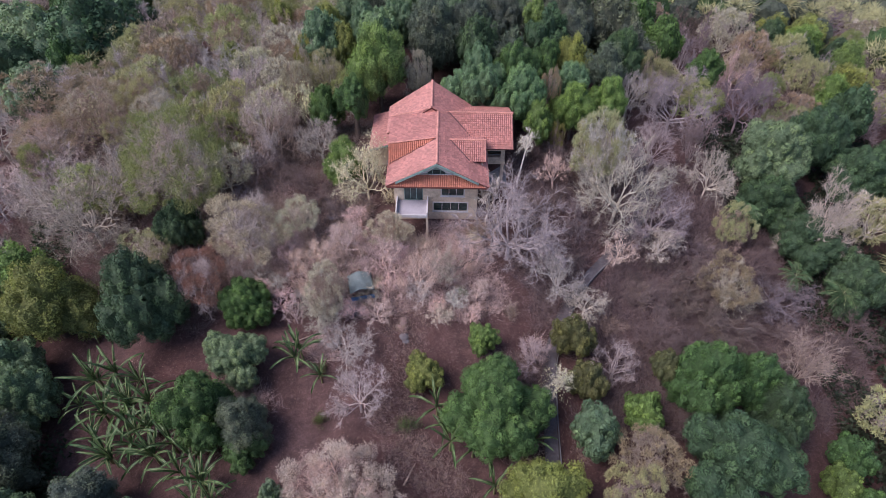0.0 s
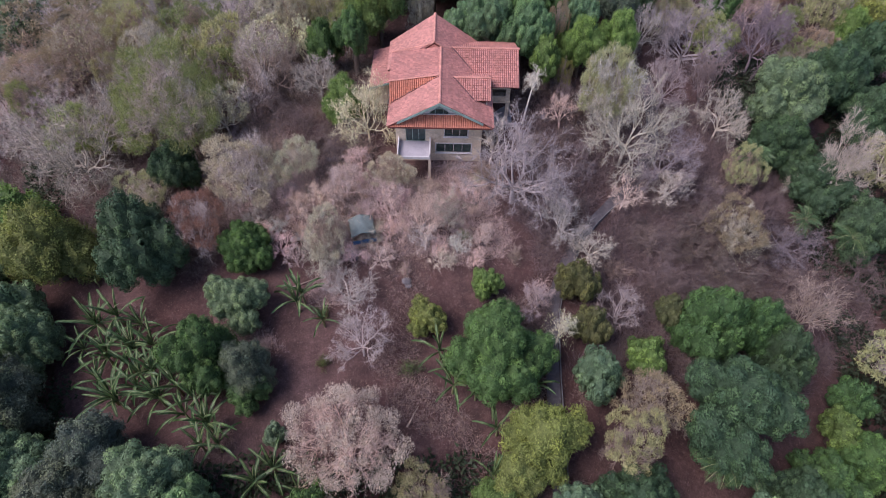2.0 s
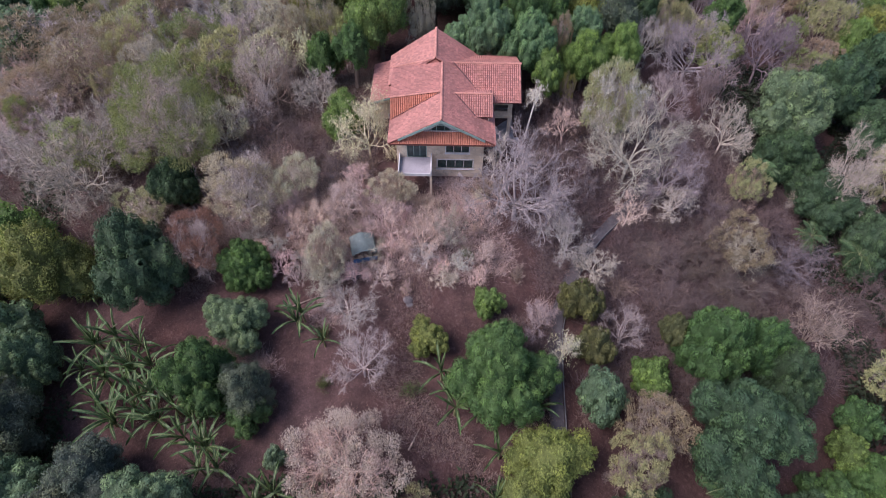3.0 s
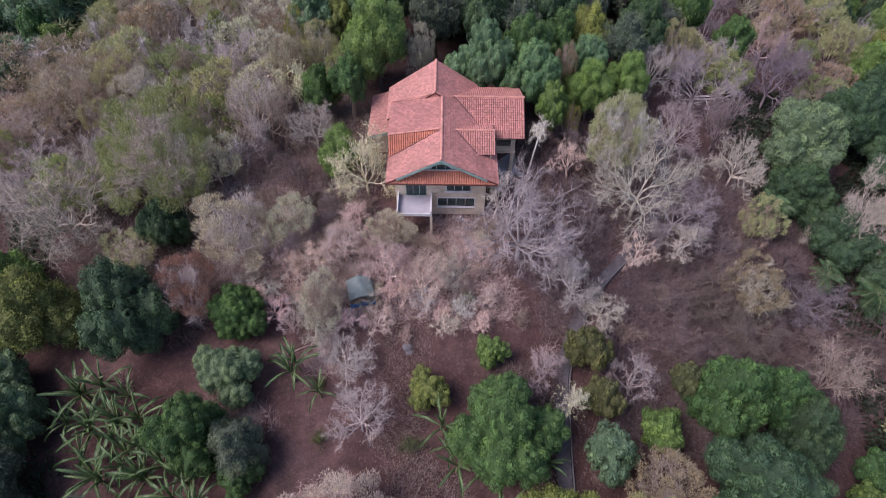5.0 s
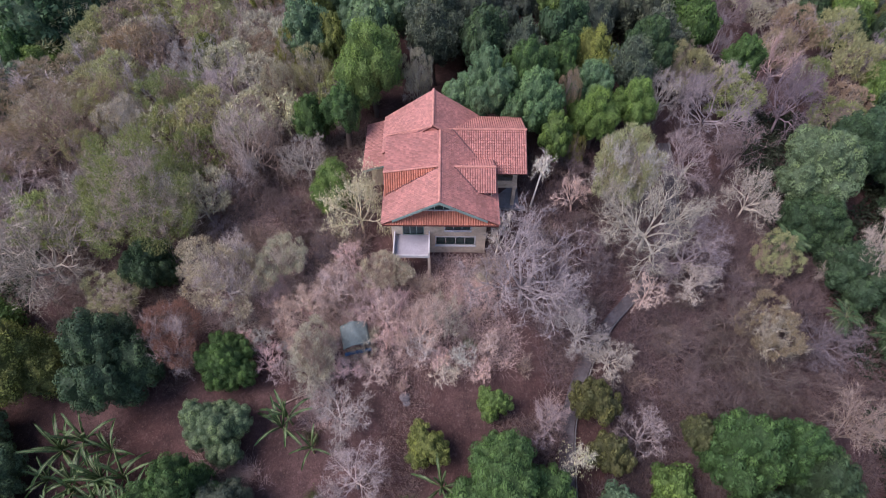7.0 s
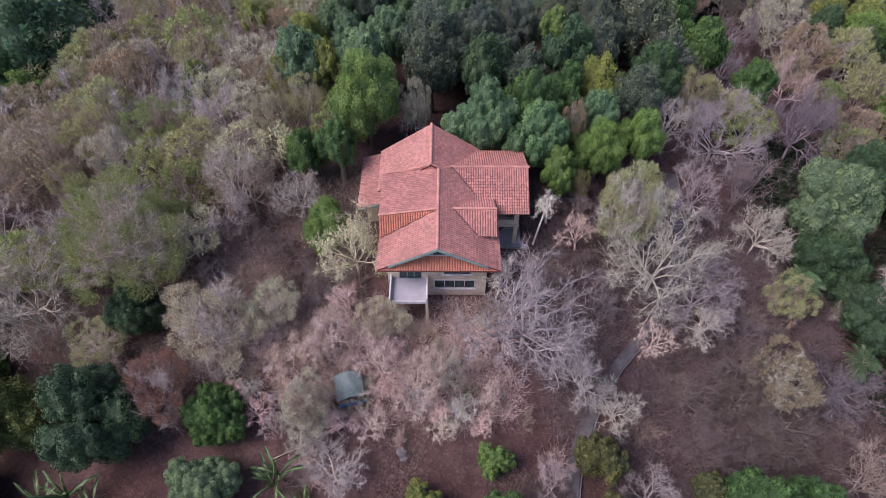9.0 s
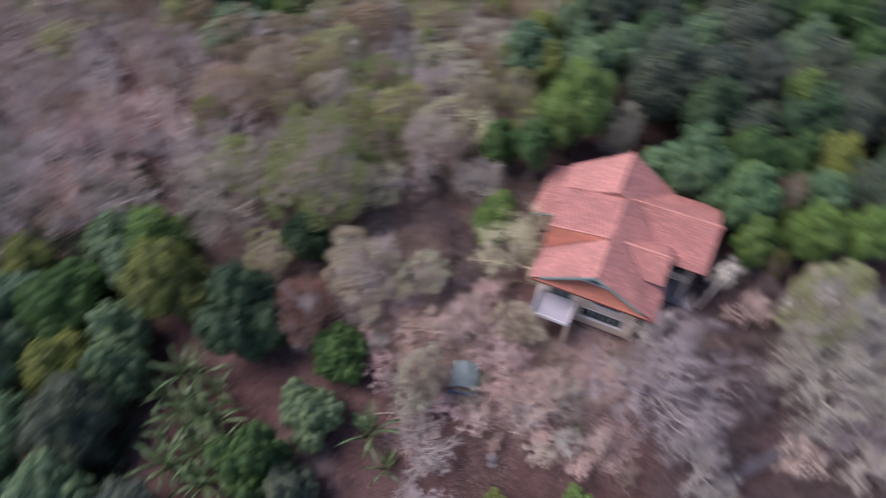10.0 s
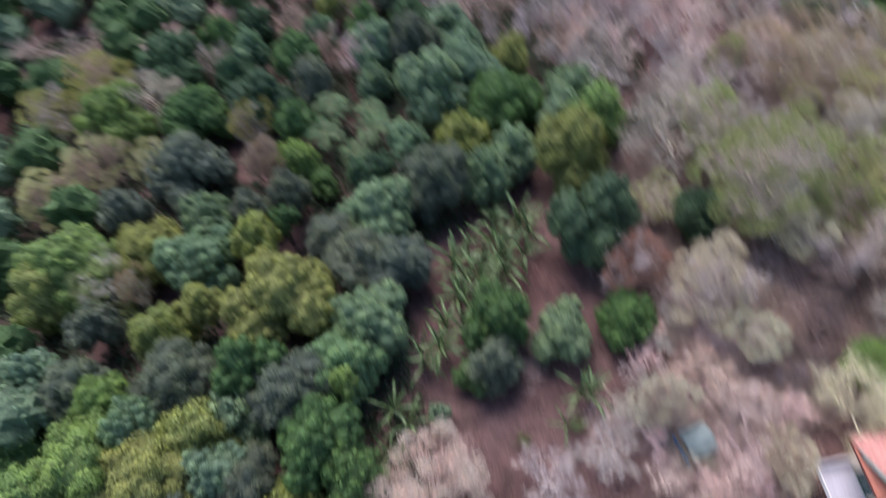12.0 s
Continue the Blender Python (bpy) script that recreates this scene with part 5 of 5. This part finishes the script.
def far_crowns(spots):
    """Woods too far off to tell tree from tree: crowns joined into one sheet of foliage."""
    base = []
    for me in FAR_CROWNS:
        co = np.empty(len(me.vertices) * 3)
        me.vertices.foreach_get("co", co)
        # Every core face stays, in the leaf colour darkened as shade.
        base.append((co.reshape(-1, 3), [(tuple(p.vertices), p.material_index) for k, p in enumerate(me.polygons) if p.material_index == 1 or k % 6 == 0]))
    rng = np.random.default_rng(9)
    u = unit_rows(rng.normal(0, 1, (520, 3))) * np.array([1, 1, 0.8])
    a = u * rng.uniform(0.35, 0.8, (520, 1)) * CROWN_R
    haze = slivers(a, a + (unit_rows(u + rng.normal(0, 0.5, u.shape))) * 1.7, np.full(520, 0.075), rng)
    haze = (haze[0], [(tuple(f), 0) for f in haze[1].tolist()])
    for colour, word in (("K", "dark"), ("T", "blue-green"), ("G", "green"), ("O", "olive brown"), ("P", "pinkish brown leafless")):
        verts, faces, kinds, n = [], [], [], 0
        for x, y, r, height, c, turn in spots:
            if c != colour:
                continue
            co, fs = haze if colour in "PO" else base[int(turn * 10) % 3]
            turned = np.array([[math.cos(turn), -math.sin(turn), 0], [math.sin(turn), math.cos(turn), 0], [0, 0, 1]])
            v = co @ turned.T * (r / CROWN_R) + np.array([x, y, float(land(x, y)) + height - r * 0.8])
            verts.append(v)
            faces += [tuple(q + n for q in f) for f, _ in fs]
            kinds += [m for _, m in fs]
            n += len(v)
        if verts:
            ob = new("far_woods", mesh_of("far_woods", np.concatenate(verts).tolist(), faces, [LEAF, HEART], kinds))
            ob.color = (*(DRY["olive"] if colour == "O" else (0.40, 0.325, 0.305) if colour == "P" else GREENS[colour]), 1)
            tagged(ob, f"distant {word} woodland closing the view", "woods", kind="stuff")


def woods():
    rng = random.Random(5)
    spots = [(x + rng.uniform(-1.8, 1.8), y + rng.uniform(-1.8, 1.8)) for y in np.arange(-119, 157, 4.0) for x in np.arange(-165, 145, 4.0)]
    far = []
    for x, y in spots:
        if in_clearing(x, y) or math.hypot(x, y + 10) > (158 if x < -60 or x > 30 and y > 40 else 114):
            continue
        r = rng.uniform(2.9, 4.3)
        shy = 0.72 if x < -23 and y < -9 else 0.44 if x < -8 and y < 60 else 0.85 if x > 36 and y < 24 else 0.6
        if any((x - a) ** 2 + (y - b) ** 2 < (shy * (r + c)) ** 2 for a, b, c in placed):
            continue
        placed.append((x, y, r))
        u = rng.random()
        out = y > 62 or x > 82 or x < -92 or (x > 56 and y < 4) or y < -70
        dark = -18 < x < 36 and y > 24
        green = -46 < x < -23 and -36 < y < -13 or x < -58 and y > 34 or x < -46 and y < -9 + (x + 62) * 0.65 or y < -36 or x > 60 and y < 20
        if out:
            west = x < -70 and y > -60
            c = "P" if west and u < 0.75 else "T" if green and u < 0.5 else "K" if dark or u < 0.3 else "G" if green or u < 0.4 else "O"
            far.append((x, y, r * 1.2, rng.uniform(7, 10), c, rng.uniform(0, 6.28)))
        elif green and (x > -82 or u < 0.3):
            mango(rng.choice("DTGTYKL"), x, y, r, rng.uniform(6.5, 9.5), far=True)
        elif green:
            bare(rng.choice(["pinkish", "brown", "pinkish"]), x, y, r * 1.4, rng.uniform(6, 8.5), far=True)
        elif x < -46 and y < 26 and u < 0.7:
            bare(rng.choice(["pinkish", "grey", "brown", "grey"]), x, y, r * 1.35, rng.uniform(6, 8.5), far=True)
        elif dark:
            mango(rng.choice("KKDTKG"), x, y, r, rng.uniform(10, 13), far=True)
        elif x < 0:
            if u < 0.62:
                thicket_tree(rng.choice(["olive", "olive", "moss", "pale", "brown"]), x, y, r * 1.1, rng.uniform(6, 8.5), far=True)
            else:
                bare(rng.choice(["grey", "brown", "grey"]), x, y, r * 1.1, rng.uniform(6, 8.5), far=True)
        elif u < 0.42:
            bare(rng.choice(["purple", "umber", "mauve"]), x, y, r * 1.1, rng.uniform(7, 9), far=True)
        elif u < 0.72:
            thicket_tree(rng.choice(["moss", "moss", "olive", "brown"]), x, y, r * 1.1, rng.uniform(6, 8), far=True)
        else:
            mango(rng.choice("DDGYL"), x, y, r, rng.uniform(7, 10), far=True)
    far_crowns(far)


woods()


# ---- things lying in front of the house ----
def tarp_shelter():
    x, y = -8.4, -8.9
    z = float(land(x, y))
    t = empty("tarpaulin_shelter", pose(x, y, z, 0, 0, 14) @ Matrix.Diagonal((1.08, 1.08, 1.05, 1)), "small shelter of faded tarpaulin over a tube frame", "shelter")
    for px in (-1.1, 1.1):
        for py in (-1.1, 1.1):
            bm = bmesh.new()
            bmesh.ops.create_cone(bm, segments=8, radius1=0.035, radius2=0.035, depth=1.9, cap_ends=True, matrix=Matrix.Translation((px, py, 0.7)))
            part("pole", bm, METAL, t)
    n = 12
    verts, faces = [], []
    for j in range(n + 1):
        for i in range(n + 1):
            u, v = i / n * 2 - 1, j / n * 2 - 1
            h = 1.95 - 0.5 * abs(u) ** 1.4 - 0.12 * math.cos(v * 2.6) + 0.05 * math.sin(7 * u + 3 * v) * (1 - abs(u)) + 0.05 * noise.noise((u * 3, v * 3, 1))
            verts.append((u * 1.3, v * 1.3, h))
    faces = [(j * (n + 1) + i, j * (n + 1) + i + 1, (j + 1) * (n + 1) + i + 1, (j + 1) * (n + 1) + i) for j in range(n) for i in range(n)]
    ob = piece("sheet", mesh_of("sheet", verts, faces, [TARP], smooth=True), t, label="faded grey-green tarpaulin sheet")
    ob.modifiers.new("thick", "SOLIDIFY").thickness = 0.02
    bm = bmesh.new()
    add_box(bm, -1.25, 1.25, -1.34, -1.3, 0.35, 0.95)
    part("front_sheet", bm, BLUE, t, "blue tarpaulin skirt")


tarp_shelter()


def rough_stone(name, x, y, size, label, material, flat=0.5):
    bm = bmesh.new()
    bmesh.ops.create_icosphere(bm, subdivisions=2, radius=size)
    for v in bm.verts:
        v.co *= 1 + 0.25 * noise.noise(v.co * (1.5 / size) + Vector((x, y, 0)))
        v.co.z *= flat
    me = bpy.data.meshes.new(name)
    bm.to_mesh(me)
    bm.free()
    me.materials.append(material)
    ob = new(name, me)
    ob.matrix_basis = pose(x, y, float(land(x, y)) + size * flat * 0.5, 0, 0, x * 40)
    return tagged(ob, label, "stone")


rough_stone("boulder", -3.2, -14.4, 0.55, "rounded grey boulder among dry litter", STONE)
rough_stone("boulder", -9.2, -11.4, 0.75, "rounded grey boulder beside dry shrubs", STONE)
rough_stone("boulder", -3.0, -14.9, 0.4, "rounded grey boulder among dry litter", STONE)


def broken_slabs():
    for k, (x, y, w, d, a, tilt) in enumerate([(-15.2, -8.6, 2.0, 1.1, 35, 8), (-14.2, -8.0, 1.3, 0.9, 50, -6), (-16.3, -9.2, 0.9, 0.6, 10, 5), (-17.2, -6.4, 0.8, 0.5, 20, 6)]):
        bm = bmesh.new()
        add_box(bm, -w / 2, w / 2, -d / 2, d / 2, -0.1, 0.12)
        bmesh.ops.subdivide_edges(bm, edges=bm.edges[:], cuts=2, use_grid_fill=True)
        for v in bm.verts:
            v.co += Vector((noise.noise(v.co * 3 + Vector((k, 0, 0))), noise.noise(v.co * 3 + Vector((0, k, 5))), 0)) * 0.12
        me = bpy.data.meshes.new("concrete_slab")
        bm.to_mesh(me)
        bm.free()
        me.materials.append(WHITE if k > 1 else CONCRETE)
        ob = new("concrete_slab", me)
        ob.matrix_basis = pose(x, y, float(land(x, y)) + 0.16, tilt, 0, a)
        tagged(ob, "broken pale concrete slab lying on the soil", "slab", "broken slabs")


broken_slabs()


def fallen_logs():
    for x, y, ln, a in ((-5.3, -12.3, 1.9, 118), (-14.6, -14.5, 2.6, 20), (3.4, -7.7, 2.2, 160), (-7.6, -9.2, 1.8, 100), (-2.0, -29.0, 2.4, 60)):
        c = np.array([[(s - 0.5) * ln, 0.07 * math.sin(4 * s + x), 0.02 * math.sin(5 * s)] for s in np.linspace(0, 1, 6)])
        r = np.linspace(0.09, 0.05, 6)
        v, f = tubes(c[:-1], c[1:], r[:-1], r[1:], 7)
        ob = new("fallen_branch", mesh_of("fallen_branch", v.tolist(), f.tolist(), [BARK], smooth=True))
        ob.color = (0.36, 0.28, 0.25, 1)
        slope_deg = math.degrees(math.atan2(float(land(x, y + 1) - land(x, y - 1)), 2))
        ob.matrix_basis = pose(x, y, float(land(x, y)) + 0.14, slope_deg, 0, 0) @ pose(0, 0, 0, 0, 0, a)
        tagged(ob, "pale fallen branch lying in dry litter", "branch", "fallen branches")


fallen_logs()


# ---- undergrowth ----
def scatter(count, seed, region, road_too=False):
    rng = np.random.default_rng(seed)
    x0, x1, y0, y1 = region
    x, y = rng.uniform(x0, x1, count), rng.uniform(y0, y1, count)
    ok = ~((x > -8) & (x < 9.6) & (y > 0.5) & (y < 16.8)) & ~((x > -4.9) & (x < -0.7) & (y > -2) & (y < 1.5))
    road = np.interp(y, (-60, -40, -14, -3, 5, 20), (11.5, 12, 13.7, 20.7, 27, 29))
    ok &= (np.abs(x - road) > 1.5) | road_too
    return x[ok], y[ok], rng


def dry_brush(count, region, seed, where, colour, label, tall=1.0, cut=0.35):
    """Fine dry stems in tufts over a stretch of the slope."""
    x, y, rng = scatter(count, seed, region)
    patch = np.array([noise.noise((a * 0.16, b * 0.16, seed)) for a, b in zip(x, y)])
    ok = patch + 1.1 * where(x, y) > cut
    x, y = x[ok], y[ok]
    n, per = len(x), 15
    b = np.repeat(np.stack([x, y, land(x, y) - 0.03], 1), per, 0) + np.column_stack([rng.normal(0, 0.3, (n * per, 2)), np.zeros(n * per)])
    d = unit_rows(rng.normal(0, 0.75, (n * per, 3)) * np.array([1, 1, 0.3]) + np.array([0, 0, 0.7]))
    ln = rng.uniform(0.4, 1.25, (n * per, 1)) * tall
    up = rng.random((n * per, 1)) * 0.5 * tall
    v, f = slivers(b + d * up * 0.6, b + d * (up * 0.6 + ln), np.full(n * per, 0.017), rng)
    ob = new("dry_brush", mesh_of("dry_brush", v.tolist(), f.tolist(), [BARK]))
    ob.color = (*colour, 1)
    tagged(ob, label, "brush", kind="stuff")


def bump_at(x, y, cx, cy, sx, sy):
    return np.exp(-((x - cx) / sx) ** 2 - ((y - cy) / sy) ** 2)


def undergrowth(count, region, seed, label, colour, tall):
    """Low broad-leaved plants under the trees, coloured dark for the deep shade in gaps."""
    x, y, rng = scatter(count, seed, region)
    patch = np.array([noise.noise((a * 0.12, b * 0.12, seed)) for a, b in zip(x, y)])
    clear = (x > -47) & (x < 46) & (y > -33) & (y < 5) & ~((x < -38) & (y < -24))
    ok = (patch > -0.28) & ~clear
    x, y = x[ok], y[ok]
    per = 9
    pos = np.repeat(np.stack([x, y, land(x, y)], 1), per, 0) + rng.normal(0, 0.42, (len(x) * per, 3)) * np.array([1, 1, 0])
    pos[:, 2] += rng.uniform(0.15, 1.0, len(pos)) * tall
    v, f = leaf_shards(pos, unit_rows(rng.normal(0, 0.5, (len(pos), 3)) + np.array([0, 0, 0.8])), 0.55, 0.34, rng, 0.2)
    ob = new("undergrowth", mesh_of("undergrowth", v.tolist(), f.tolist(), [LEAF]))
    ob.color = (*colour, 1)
    tagged(ob, label, "undergrowth", kind="stuff")


def litter():
    x, y, rng = scatter(30000, 4, (-46, 46, -44, 26), True)
    pos = np.stack([x, y, land(x, y) + 0.18], 1)
    v, f = leaf_shards(pos, unit_rows(rng.normal(0, 1, (len(x), 3)) * np.array([1, 1, 0.15])), 0.17, 0.11, rng, 0)
    ob = new("leaf_litter", mesh_of("leaf_litter", v.tolist(), f.tolist(), [DRY_LEAF]))
    ob.color = (0.20, 0.13, 0.115, 1)
    tagged(ob, "fallen dry leaves scattered over the soil", "litter", kind="stuff")


dry_brush(9500, (-28, 14, -22, 9), 3, lambda x, y: bump_at(x, y, -8, -3, 16, 8), (0.62, 0.47, 0.46), "dry pinkish brush in front of the house", 1.3)
dry_brush(15000, (8, 52, -24, 24), 6, lambda x, y: 1.2 * bump_at(x, y, 28, -4, 24, 18), (0.225, 0.165, 0.175), "dry purplish brown brush on the slope", 1.6)
dry_brush(12000, (-62, -8, -8, 55), 7, lambda x, y: 1.0 * bump_at(x, y, -32, 18, 30, 32), (0.29, 0.23, 0.215), "dry greyish brown brush under the trees", 1.6)
dry_brush(14000, (-34, 16, -37, -8), 8, lambda x, y: 0.2 + 0 * x, (0.34, 0.25, 0.24), "thin dry weeds on bare soil", 0.55)
litter()
# Near-black green paints deep shade over the bright soil between crowns.
undergrowth(9000, (-95, -36, -92, 4), 12, "low plants under the mango trees, shade put into their dark green", (0.045, 0.062, 0.036), 1.4)
undergrowth(3500, (-36, 8, -80, -33), 13, "low plants between the trees, shade put into their dark green", (0.045, 0.062, 0.036), 1.2)
undergrowth(5000, (40, 70, -40, 30), 15, "low plants on the slope, shade put into their dark green", (0.04, 0.052, 0.034), 1.2)
